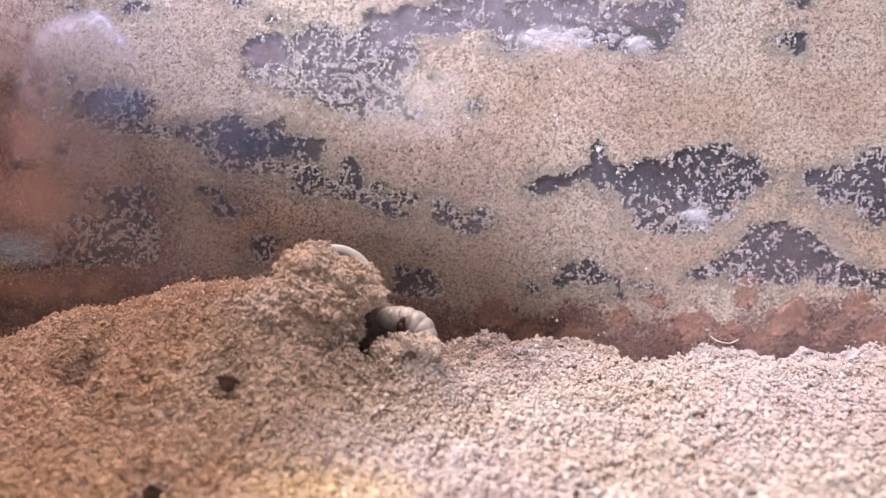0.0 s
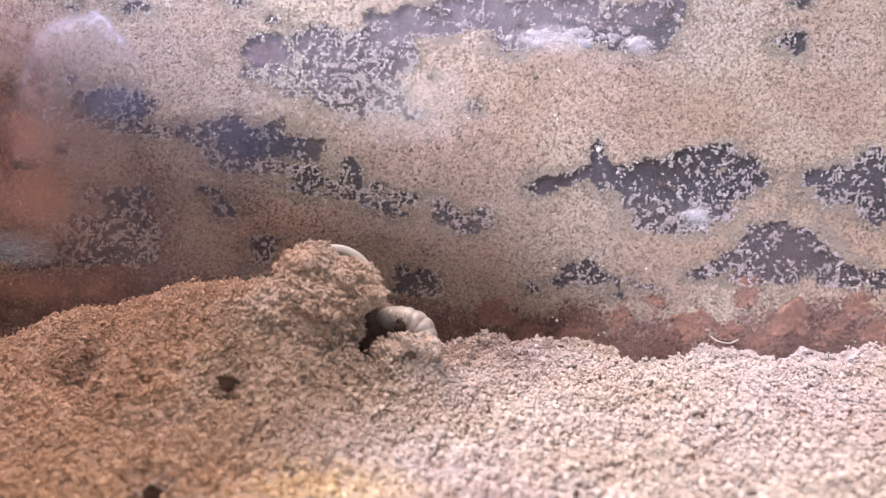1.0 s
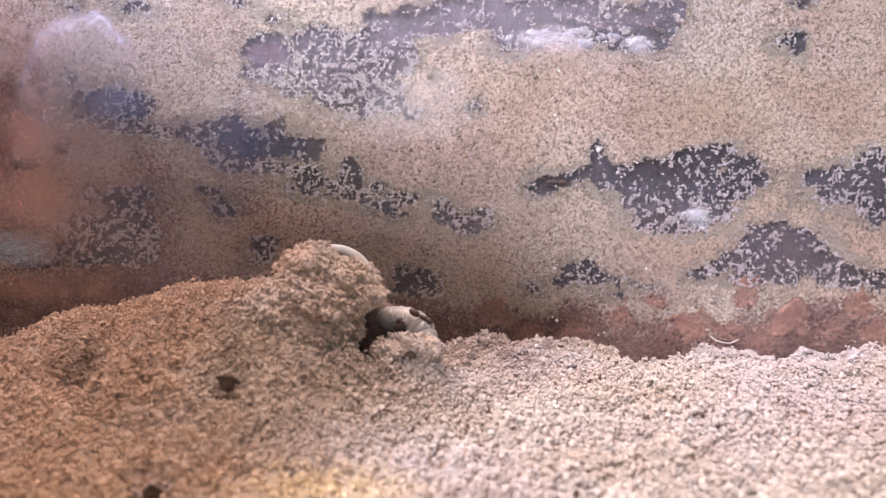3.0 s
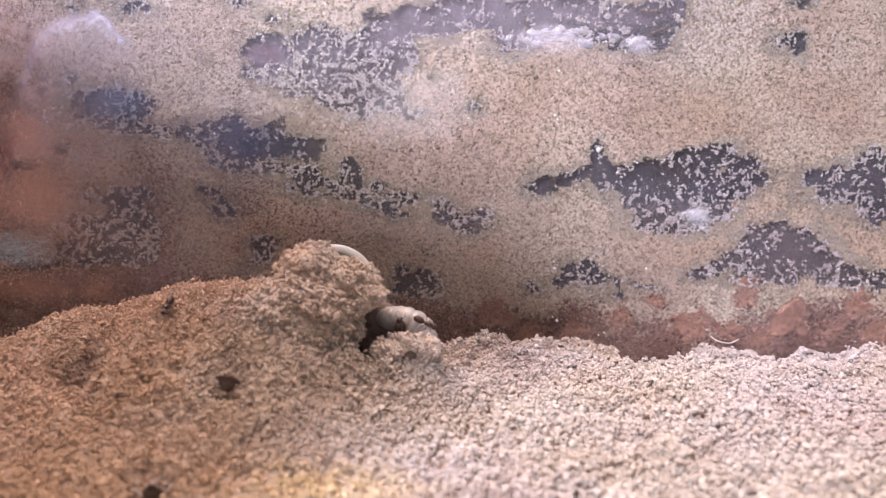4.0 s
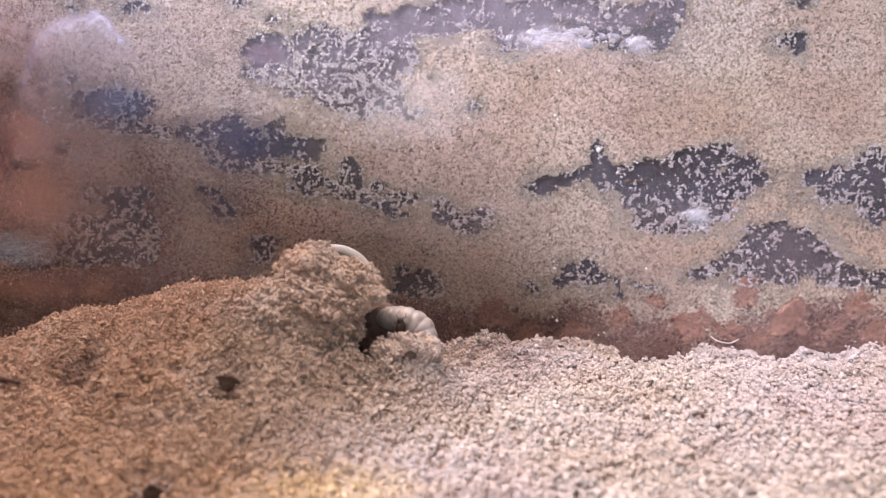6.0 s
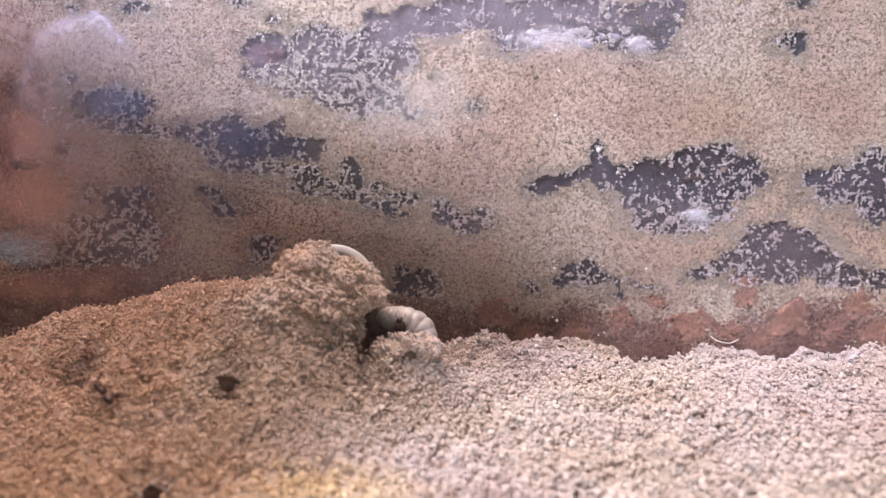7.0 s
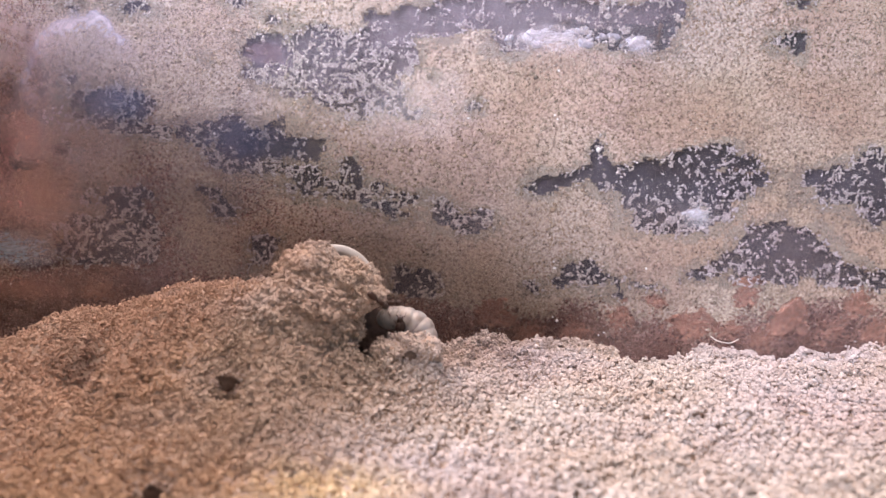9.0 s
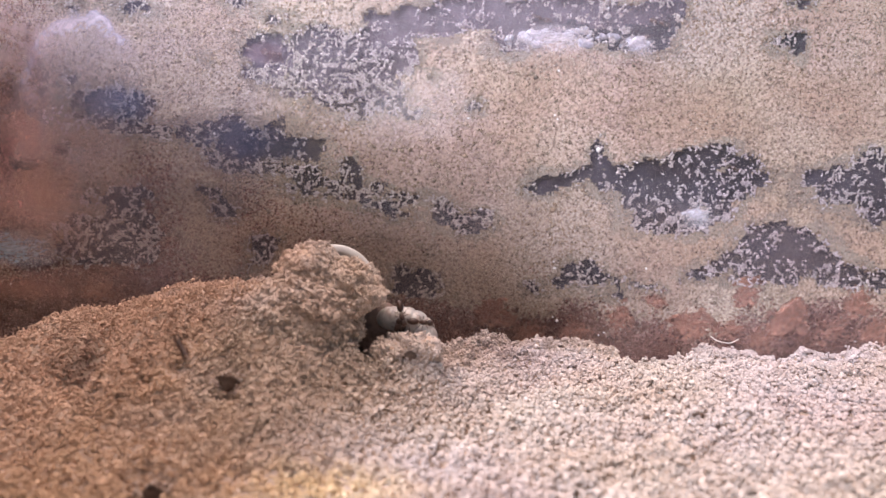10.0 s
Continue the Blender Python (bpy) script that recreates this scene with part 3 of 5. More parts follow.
def nest():
    xs, zs = np.arange(-0.13, 0.1301, 0.0008), np.arange(-0.03, 0.0951, 0.0008)
    a, b = np.meshgrid(xs, zs)
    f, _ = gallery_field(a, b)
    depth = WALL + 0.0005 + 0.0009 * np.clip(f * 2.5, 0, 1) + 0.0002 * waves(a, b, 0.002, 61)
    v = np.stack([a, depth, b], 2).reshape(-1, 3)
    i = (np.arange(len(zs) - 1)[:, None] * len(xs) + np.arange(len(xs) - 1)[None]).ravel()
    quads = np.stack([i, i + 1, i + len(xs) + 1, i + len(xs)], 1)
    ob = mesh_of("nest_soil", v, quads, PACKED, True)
    ob.data.materials.append(TUNNEL_SHADE)
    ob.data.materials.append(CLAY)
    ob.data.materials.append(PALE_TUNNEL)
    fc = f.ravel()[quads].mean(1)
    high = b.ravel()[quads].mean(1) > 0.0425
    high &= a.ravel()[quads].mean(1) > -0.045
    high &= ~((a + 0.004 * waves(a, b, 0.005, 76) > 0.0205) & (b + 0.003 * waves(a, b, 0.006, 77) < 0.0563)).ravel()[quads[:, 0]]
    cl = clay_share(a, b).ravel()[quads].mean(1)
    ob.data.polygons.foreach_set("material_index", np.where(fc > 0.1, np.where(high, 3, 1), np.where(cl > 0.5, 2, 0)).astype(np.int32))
    tagged(ob, "damp sand nest with dark dug galleries behind glass", "ant nest", kind="structure")
    rng = np.random.default_rng(71)
    # the crust of grains against the glass, open over the galleries
    cx, cz = np.meshgrid(np.arange(-0.096, 0.0961, 0.0003), np.arange(-0.010, 0.0671, 0.0003))
    shape = cx.shape
    cx, cz = cx + rng.uniform(-0.0001, 0.0001, shape), cz + rng.uniform(-0.0001, 0.0001, shape)
    v = np.stack([cx, WALL + 0.00012 + rng.uniform(0, 0.00004, shape), cz], 2).reshape(-1, 3)
    i = (np.arange(shape[0] - 1)[:, None] * shape[1] + np.arange(shape[1] - 1)[None]).ravel()
    quads = np.stack([i, i + 1, i + shape[1] + 1, i + shape[1]], 1)
    mx, mz = cx.ravel()[quads].mean(1), cz.ravel()[quads].mean(1)
    f, s = gallery_field(mx, mz)
    luck = rng.uniform(0, 1, len(mx))
    red = clay_share(mx, mz) > luck
    rim = f > -0.5 - 0.9 * luck + 0.9 * waves(mx, mz, 0.006, 74, 1)
    kept = (f < 0.03 + 0.9 * (rng.uniform(0, 1, len(mx)) - 0.5)) & ~(red & (mz < 0.009) & (luck < 0.25))
    crust = mesh_of("nest_crust", v, quads[kept], CRUST)
    crust.data.materials.append(SILT)
    crust.data.materials.append(RED_CRUST)
    crust.data.polygons.foreach_set("material_index", np.where(red, 2, np.where(rim, 1, 0))[kept].astype(np.int32))
    tagged(crust, "crust of tan sand pressed against the nest glass", "sand", kind="structure")
    x, z = scatter(-0.092, 0.092, -0.007, 0.064, 0.0005, rng)
    f, s = gallery_field(x, z)
    cl = clay_share(x, z) > rng.uniform(0, 1, len(x))
    body = (f < -0.08) & (rng.uniform(0, 1, len(x)) < np.clip(0.1 - 0.3 * f, 0.1, 0.6))
    p = np.stack([x, np.full(len(x), WALL + 0.0001), z], 1)
    for name, k, mat, label in (("pressed_sand", body & ~cl, PRESSED, "tan sand grains pressed against the nest glass"), ("clay_crumbs", body & cl, CLAY_GRAINS, "dark red clay crumbs along the foot of the nest glass")):
        tagged(grains(name, p[k], 0.00017, mat, rng, 0.3, 0.35, True), label, "sand", kind="stuff")
    x, z = scatter(-0.092, 0.092, -0.002, 0.064, 0.00025, rng)
    f, s = gallery_field(x, z)
    worm, broken = np.abs(waves(x, z, 0.0007, 72, 1)), waves(x, z, 0.0008, 78, 1) + 0.35 * waves(x, z, 0.006, 73, 1)
    left = (f > 0.0) & (worm < 0.24 + 0.12 * s) & (broken > 0.5 - 1.1 * s - 0.85 * np.exp(-f * 1.3) * (s > 0.02))
    p = np.stack([x, np.full(len(x), WALL + 0.0001), z], 1)[left]
    tagged(grains("stuck_grains", p, 0.0002, STUCK, rng, 0.3, 0.15, True), "pale grains stuck to the glass over the galleries", "sand", kind="stuff")
    pane = part("nest_pane", box(-0.13, 0.13, WALL - 0.0016, WALL - 0.0002, -0.03, 0.095), GLASS, None, "", False)
    pane.visible_shadow = False
    tagged(pane, "clear upright glass pane of the ant nest", "glass pane", kind="structure")


def surroundings():
    tagged(part("table", box(-0.4, 0.35, -0.3, 0.35, -0.05, -0.03, 0.003), WOOD, None, "", False), "brown wooden table under the ant nest", "table")
    tagged(part("tray_floor", box(-0.13, 0.13, -0.06, 0.137, -0.03, -0.012), BED, None, "", False), "packed sand filling the tray", "sand", kind="structure")
    # an unseen card, its outline shaped to throw the shade on glass and sand
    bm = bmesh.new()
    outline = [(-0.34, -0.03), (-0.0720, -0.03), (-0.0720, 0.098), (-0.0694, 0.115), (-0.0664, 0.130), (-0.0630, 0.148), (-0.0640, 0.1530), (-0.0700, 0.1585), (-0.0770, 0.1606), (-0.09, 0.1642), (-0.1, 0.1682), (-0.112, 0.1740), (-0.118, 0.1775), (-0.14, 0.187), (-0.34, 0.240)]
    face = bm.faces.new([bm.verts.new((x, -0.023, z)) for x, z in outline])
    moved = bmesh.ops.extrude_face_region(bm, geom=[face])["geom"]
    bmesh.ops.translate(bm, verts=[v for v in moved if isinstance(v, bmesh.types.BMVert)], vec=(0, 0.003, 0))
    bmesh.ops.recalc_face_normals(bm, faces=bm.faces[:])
    tagged(part("shade_card", bm, CARD, None, "", False), "unseen dark card added to cast shade on the tray", "card")


# ---- small things ----
def tube_mesh(points, radii, sides=12, caps=True):
    """A tube through points with a radius at each."""
    bm = bmesh.new()
    pts = [Vector(p) for p in points]
    rings, side = [], None
    for i, p in enumerate(pts):
        d = (pts[min(i + 1, len(pts) - 1)] - pts[max(i - 1, 0)]).normalized()
        side = d.cross(Vector((0, 0, 1)) if abs(d.z) < 0.9 else Vector((1, 0, 0))).normalized() if side is None else (side - d * side.dot(d)).normalized()
        up = side.cross(d)
        rings.append([bm.verts.new(p + (side * math.cos(a) + up * math.sin(a)) * radii[i]) for a in [2 * math.pi * k / sides for k in range(sides)]])
    for a, b in zip(rings, rings[1:]):
        for k in range(sides):
            bm.faces.new((a[k], a[(k + 1) % sides], b[(k + 1) % sides], b[k]))
    if caps:
        bm.faces.new(rings[0][::-1])
        bm.faces.new(rings[-1])
    bmesh.ops.recalc_face_normals(bm, faces=bm.faces[:])
    return bm


def spline(points, n):
    """n + 1 points of a smooth curve through the given ones."""
    p = [Vector(q) for q in points]
    p = [p[0] * 2 - p[1]] + p + [p[-1] * 2 - p[-2]]
    out = []
    for k in range(n + 1):
        u = k / n * (len(p) - 3)
        i = min(int(u), len(p) - 4)
        f = u - i
        a, b, c, d = p[i:i + 4]
        out.append(0.5 * (2 * b + (c - a) * f + (2 * a - 5 * b + 4 * c - d) * f * f + (3 * b - a - 3 * c + d) * f ** 3))
    return out


def ball(centre, size, seg=12, turn=None):
    bm = bmesh.new()
    bmesh.ops.create_uvsphere(bm, u_segments=seg, v_segments=seg * 2 // 3, radius=1, matrix=Matrix.LocRotScale(centre, turn, size))
    return bm


def flesh_material(name, base, tint, rough=0.5):
    m, t, b = material(name, rough, 0, 0.5)
    c = ramp(t, tex(t, 700, 4), [(0.35, tint), (0.6, base)])
    t.links.new(c, b.inputs["Base Color"])
    b.inputs["Subsurface Weight"].default_value = 0.25
    b.inputs["Subsurface Radius"].default_value = (0.001, 0.0006, 0.0004)
    b.inputs["Subsurface Scale"].default_value = 0.6
    relief(t, b, tex(t, 1500, 3), 0.00006)
    return m


GRUB = flesh_material("cream_grub_skin", (0.52, 0.505, 0.495), (0.33, 0.305, 0.285), 0.32)
BROOD = flesh_material("white_brood", (0.31, 0.295, 0.33), (0.23, 0.215, 0.25))
# brown soil in the cap; on the burrow balls it stands for shade
SOIL_AND_SHADE = soil_material("brown_soil_and_hole_shade", (0.09, 0.066, 0.056), (0.2, 0.15, 0.122), 900)
SCAR = flesh_material("brown_grub_wound", (0.09, 0.05, 0.035), (0.04, 0.022, 0.017))
PLASTIC, _t, _b = material("milky_plastic", 0.35, 0, 0.5)
_t.links.new(ramp(_t, tex(_t, 400, 4), [(0.3, (0.56, 0.57, 0.57)), (0.7, (0.66, 0.67, 0.67))]), _b.inputs["Base Color"])
ANT, _t, _b = material("dark_ant_shell", 0.42, 0, 0.5)
_t.links.new(ramp(_t, tex(_t, 900, 3), [(0.3, (0.022, 0.012, 0.010)), (0.7, (0.075, 0.036, 0.024))]), _b.inputs["Base Color"])
QUARTZ, _t, _b = material("white_quartz", 0.2, 0, 0.6)
_t.links.new(ramp(_t, tex(_t, 1500, 2), [(0.3, (0.6, 0.58, 0.57)), (0.7, (0.75, 0.74, 0.73))]), _b.inputs["Base Color"])
FIBRE, _t, _b = material("pale_fibre", 0.5)
_t.links.new(ramp(_t, tex(_t, 2000, 2), [(0.3, (0.6, 0.54, 0.48)), (0.7, (0.8, 0.75, 0.7))]), _b.inputs["Base Color"])
TWIG, _t, _b = material("dark_twig", 0.8)
_t.links.new(ramp(_t, tex(_t, 2000, 2), [(0.3, (0.07, 0.045, 0.03)), (0.7, (0.14, 0.09, 0.06))]), _b.inputs["Base Color"])


def grub():
    """A plump ringed grub, half hauled out of the hollow; its torn end stays in the shade of the clod."""
    way = spline([(-0.0090, 0.1080, 0.0106), (-0.0079, 0.1064, 0.0112), (-0.0066, 0.1053, 0.0114), (-0.0051, 0.1047, 0.0113), (-0.0034, 0.1044, 0.0105), (-0.0026, 0.1038, 0.0092), (-0.0028, 0.1032, 0.0074)], 72)
    radii = []
    for k in range(73):
        u = k / 72
        r = (0.00128 + 0.00060 * math.sin(min(1, u * 1.15) * 2.3)) * (1 + 0.11 * abs(math.sin(u * 9 * math.pi)) ** 0.6 - 0.06)
        radii.append(r * min(1, 0.72 + u * 1.6) * min(1, 0.35 + (1 - u) * 7))
    top = tagged(new("grub"), "cream white ringed insect grub lying beside the sand clod", "grub")
    part("body", tube_mesh(way, radii, 24), GRUB, top)
    part("wound", ball(Vector((-0.0058, 0.1027, 0.0110)), (0.0007, 0.0007, 0.0009), 14), SCAR, top, "dark brown gnawed wound")


def hollow():
    """A brown ball added under the clod's brow, coloured for the shade of the hollow."""
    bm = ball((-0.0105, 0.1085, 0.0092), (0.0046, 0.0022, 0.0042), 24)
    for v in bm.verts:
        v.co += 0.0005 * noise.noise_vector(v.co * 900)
    tagged(part("shade_ball", bm, soil_material("hollow_shade_brown", (0.24, 0.18, 0.16), (0.4, 0.31, 0.27), 900)), "dark ball filling the shaded hollow under the clod", "burrow", "burrow mouths")


def cap():
    """A milky plastic cap, half buried in the clod, that opens towards the front."""
    bm = bmesh.new()
    prof = [(0.0048, 0.0), (0.0050, -0.0002), (0.0057, -0.0002), (0.0059, 0.0), (0.0059, 0.0030), (0.0056, 0.0034), (0.0, 0.0034), (0.0, 0.0028), (0.0046, 0.0028), (0.0048, 0.0024)]
    n = 48
    rows = [[bm.verts.new((r * math.cos(2 * math.pi * k / n), r * math.sin(2 * math.pi * k / n), h)) for k in range(n)] for r, h in prof]
    for a, b in zip(rows, rows[1:] + rows[:1]):
        for k in range(n):
            bm.faces.new((a[k], a[(k + 1) % n], b[(k + 1) % n], b[k]))
    bmesh.ops.remove_doubles(bm, verts=bm.verts[:], dist=1e-6)
    bmesh.ops.recalc_face_normals(bm, faces=bm.faces[:])
    ob = tagged(part("plastic_cap", bm, PLASTIC), "milky white plastic cap half buried in sand", "cap")
    bm = bmesh.new()
    bmesh.ops.create_circle(bm, cap_ends=True, segments=32, radius=0.0047, matrix=pose(0, 0, 0.0014))
    part("soil_plug", bm, SOIL_AND_SHADE, ob, "dark brown soil filling the cap", False)
    away = Vector((-0.16, 0.96, -0.36)).normalized()
    ob.matrix_world = Matrix.Translation((-0.0152, 0.1043, 0.0164)) @ away.to_track_quat("Z", "Y").to_matrix().to_4x4()


def brood_pile(name, x, z, spread, n, seed, label):
    """White larvae and eggs heaped in a gallery against the glass."""
    rng = random.Random(seed)
    top = tagged(new(name), label, "ant brood")
    top.location = (x, WALL + 0.0006, z + 0.0007)
    for k in range(n):
        u = rng.gauss(0, 1)
        l = rng.uniform(0.0009, 0.0016) if k % 3 == 0 else rng.uniform(0.0004, 0.0008)
        bm = bmesh.new()
        bmesh.ops.create_uvsphere(bm, u_segments=10, v_segments=7, radius=1)
        for v in bm.verts:
            v.co = Vector((v.co.x * l, v.co.y * l * 0.5, v.co.z * l * 0.55 + 0.2 * l * v.co.x * v.co.x))
        ob = part("larva", bm, BROOD, top)
        ob.matrix_local = pose(u * spread, rng.uniform(-0.0004, 0.0005), rng.uniform(-0.4, 0.8) * min(spread, 0.0024) * math.exp(-u * u * 0.3), rng.uniform(-30, 30), rng.uniform(-40, 40), rng.uniform(-40, 40))
    return top


def clay_lump(x, z, r, seed):
    rng = random.Random(seed)
    bm = bmesh.new()
    bmesh.ops.create_icosphere(bm, subdivisions=4, radius=1)
    for v in bm.verts:
        k = 1.05 + 0.6 * noise.noise(v.co * 1.7 + Vector((seed * 3.1, 0, 0))) + 0.45 * noise.noise(v.co * 4.3 + Vector((0, seed, 0))) + 0.2 * noise.noise(v.co * 11)
        v.co = Vector((v.co.x * r * k * rng.uniform(1.2, 1.35), v.co.y * 0.00055 + 0.00022 * noise.noise(v.co * 6 + Vector((seed, 0, 0))), v.co.z * r * k))
    ob = tagged(part("clay_lump", bm, LUMP_CLAY), "orange red clay lump pressed against the nest glass", "clay", "clay lumps behind the glass")
    ob.location = (x, WALL + 0.00053, z)


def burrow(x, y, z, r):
    """The mouth of an ant burrow: a dark ball, flat in front, coloured as the hole's shade."""
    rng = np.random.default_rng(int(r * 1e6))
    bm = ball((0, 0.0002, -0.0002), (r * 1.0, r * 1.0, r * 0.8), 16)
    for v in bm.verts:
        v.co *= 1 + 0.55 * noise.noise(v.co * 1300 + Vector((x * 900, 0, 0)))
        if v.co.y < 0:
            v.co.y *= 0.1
    ob = tagged(part("shade_ball", bm, SOIL_AND_SHADE), "dark ball standing for the shaded mouth of an ant burrow", "burrow", "burrow mouths")
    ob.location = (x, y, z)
    # loose grains fallen round the mouth
    a, d = rng.uniform(0, 2 * math.pi, 44), r * rng.uniform(0.85, 1.7, 44)
    p = np.stack([d * np.cos(a) * 1.1, -0.1 * r - 0.3 * d * np.sin(a) * rng.uniform(0, 1, 44), d * np.sin(a) * 0.8], 1)
    roof = grains("fallen_sand", p, 0.00018, SAND, rng, None, 0.3, True)
    roof.parent = ob
    tagged(roof, kind="stuff")


def chip(x, y, z, r, seed):
    rng = random.Random(seed)
    bm = bmesh.new()
    bmesh.ops.create_icosphere(bm, subdivisions=1, radius=r)
    for v in bm.verts:
        v.co *= rng.uniform(0.6, 1.2)
    ob = tagged(part("quartz_chip", bm, QUARTZ, None, "", False), "bright white quartz chip among the sand grains", "stone", "quartz chips")
    ob.location = (x, y, z)


def fog_material(name, amount, tint, ring):
    """Thin tinted film on glass: mostly clear, denser towards its middle or its rim."""
    m = bpy.data.materials.new(name)
    m.use_nodes = True
    t = m.node_tree
    t.nodes.remove(t.nodes["Principled BSDF"])
    co = t.nodes.new("ShaderNodeTexCoord")
    ln = t.nodes.new("ShaderNodeVectorMath")
    ln.operation = "LENGTH"
    wob = t.nodes.new("ShaderNodeTexNoise")
    wob.inputs["Scale"].default_value, wob.inputs["Detail"].default_value = 2.2, 5
    t.links.new(co.outputs["Object"], wob.inputs["Vector"])
    t.links.new(co.outputs["Object"], ln.inputs[0])
    add = t.nodes.new("ShaderNodeMath")
    add.operation = "MULTIPLY_ADD"
    add.inputs[1].default_value, add.inputs[2].default_value = (0.5, -0.25) if ring else (0.9, -0.45)
    t.links.new(wob.outputs["Fac"], add.inputs[0])
    rad = t.nodes.new("ShaderNodeMath")
    rad.operation = "ADD"
    t.links.new(ln.outputs["Value"], rad.inputs[0])
    t.links.new(add.outputs[0], rad.inputs[1])
    r = t.nodes.new("ShaderNodeValToRGB")
    e = r.color_ramp.elements
    r.color_ramp.interpolation = "EASE"
    stops = [(0.0, 0.3), (0.5, 0.35), (0.7, 1.0), (0.82, 0.0)] if ring else [(0.0, 1.0), (0.45, 0.7), (0.9, 0.0)]
    while len(e) < len(stops):
        e.new(0.5)
    for el, (p, v) in zip(e, stops):
        el.position, el.color = p, (v * amount, v * amount, v * amount, 1)
    t.links.new(rad.outputs[0], r.inputs[0])
    clear, milk, mix = t.nodes.new("ShaderNodeBsdfTransparent"), t.nodes.new("ShaderNodeBsdfDiffuse"), t.nodes.new("ShaderNodeMixShader")
    milk.inputs[0].default_value = (*tint, 1)
    # patchy at a finer scale; a drying film keeps its upper rim only
    fine = t.nodes.new("ShaderNodeTexNoise")
    fine.inputs["Scale"].default_value, fine.inputs["Detail"].default_value, fine.inputs["Roughness"].default_value = 9, 7, 0.7
    t.links.new(co.outputs["Object"], fine.inputs["Vector"])
    share = mixed(t, r.outputs[0], ramp(t, fine.outputs["Fac"], [(0.32, (0.3, 0.3, 0.3)), (0.66, (1.25, 1.25, 1.25))]), 1.0, "MULTIPLY")
    if ring:
        up = t.nodes.new("ShaderNodeSeparateXYZ")
        t.links.new(co.outputs["Object"], up.inputs[0])
        lift = t.nodes.new("ShaderNodeMath")
        lift.operation = "MULTIPLY_ADD"
        lift.inputs[1].default_value, lift.inputs[2].default_value = 0.5, 0.5
        t.links.new(up.outputs[2], lift.inputs[0])
        share = mixed(t, share, ramp(t, lift.outputs[0], [(0.3, (0.1, 0.1, 0.1)), (0.6, (1, 1, 1))]), 1.0, "MULTIPLY")
    t.links.new(share, mix.inputs[0])
    t.links.new(clear.outputs[0], mix.inputs[1])
    t.links.new(milk.outputs[0], mix.inputs[2])
    t.links.new(mix.outputs[0], t.nodes["Material Output"].inputs[0])
    return m


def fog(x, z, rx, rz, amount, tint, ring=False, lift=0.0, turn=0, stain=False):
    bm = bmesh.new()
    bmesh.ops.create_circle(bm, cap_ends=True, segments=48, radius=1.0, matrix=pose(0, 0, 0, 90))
    # besides condensation and clay, some films only paint brightness, reflection or dark
    ob = part("condensation", bm, fog_material("tinted_glass_film", amount, tint, ring), None, "", False)
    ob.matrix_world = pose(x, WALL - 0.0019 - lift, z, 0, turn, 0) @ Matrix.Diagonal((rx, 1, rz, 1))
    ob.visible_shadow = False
    if stain:
        ob.name = "clay_smear"
    tagged(ob, "rust red clay smeared thinly on the nest glass" if stain else "thin tinted film on the nest glass, condensation and painted haze", "clay film" if stain else "condensation", kind="structure")


def haze(amount):
    """An uneven pale film over the whole pane, added to lift the shadows behind it."""
    m = bpy.data.materials.new("shadow_lift_haze")
    m.use_nodes = True
    t = m.node_tree
    t.nodes.remove(t.nodes["Principled BSDF"])
    fac = ramp(t, tex(t, 35, 4), [(0.3, (amount * 0.5,) * 3), (0.75, (amount * 1.6,) * 3)])
    clear, milk, mix = t.nodes.new("ShaderNodeBsdfTransparent"), t.nodes.new("ShaderNodeBsdfDiffuse"), t.nodes.new("ShaderNodeMixShader")
    milk.inputs[0].default_value = (0.72, 0.68, 0.78, 1)
    t.links.new(fac, mix.inputs[0])
    t.links.new(clear.outputs[0], mix.inputs[1])
    t.links.new(milk.outputs[0], mix.inputs[2])
    t.links.new(mix.outputs[0], t.nodes["Material Output"].inputs[0])
    bm = bmesh.new()
    bm.faces.new([bm.verts.new(p) for p in ((-0.13, WALL - 0.0017, -0.03), (0.13, WALL - 0.0017, -0.03), (0.13, WALL - 0.0017, 0.095), (-0.13, WALL - 0.0017, 0.095))])
    ob = tagged(part("haze_film", bm, m, None, "", False), "faint lilac grey haze film over the nest glass", "glass film", kind="structure")
    ob.visible_shadow = False


def fibre(points, r, mat, name, label, cat):
    return tagged(part(name, tube_mesh(spline(points, 20), [r] * 21, 6), mat), label, cat)


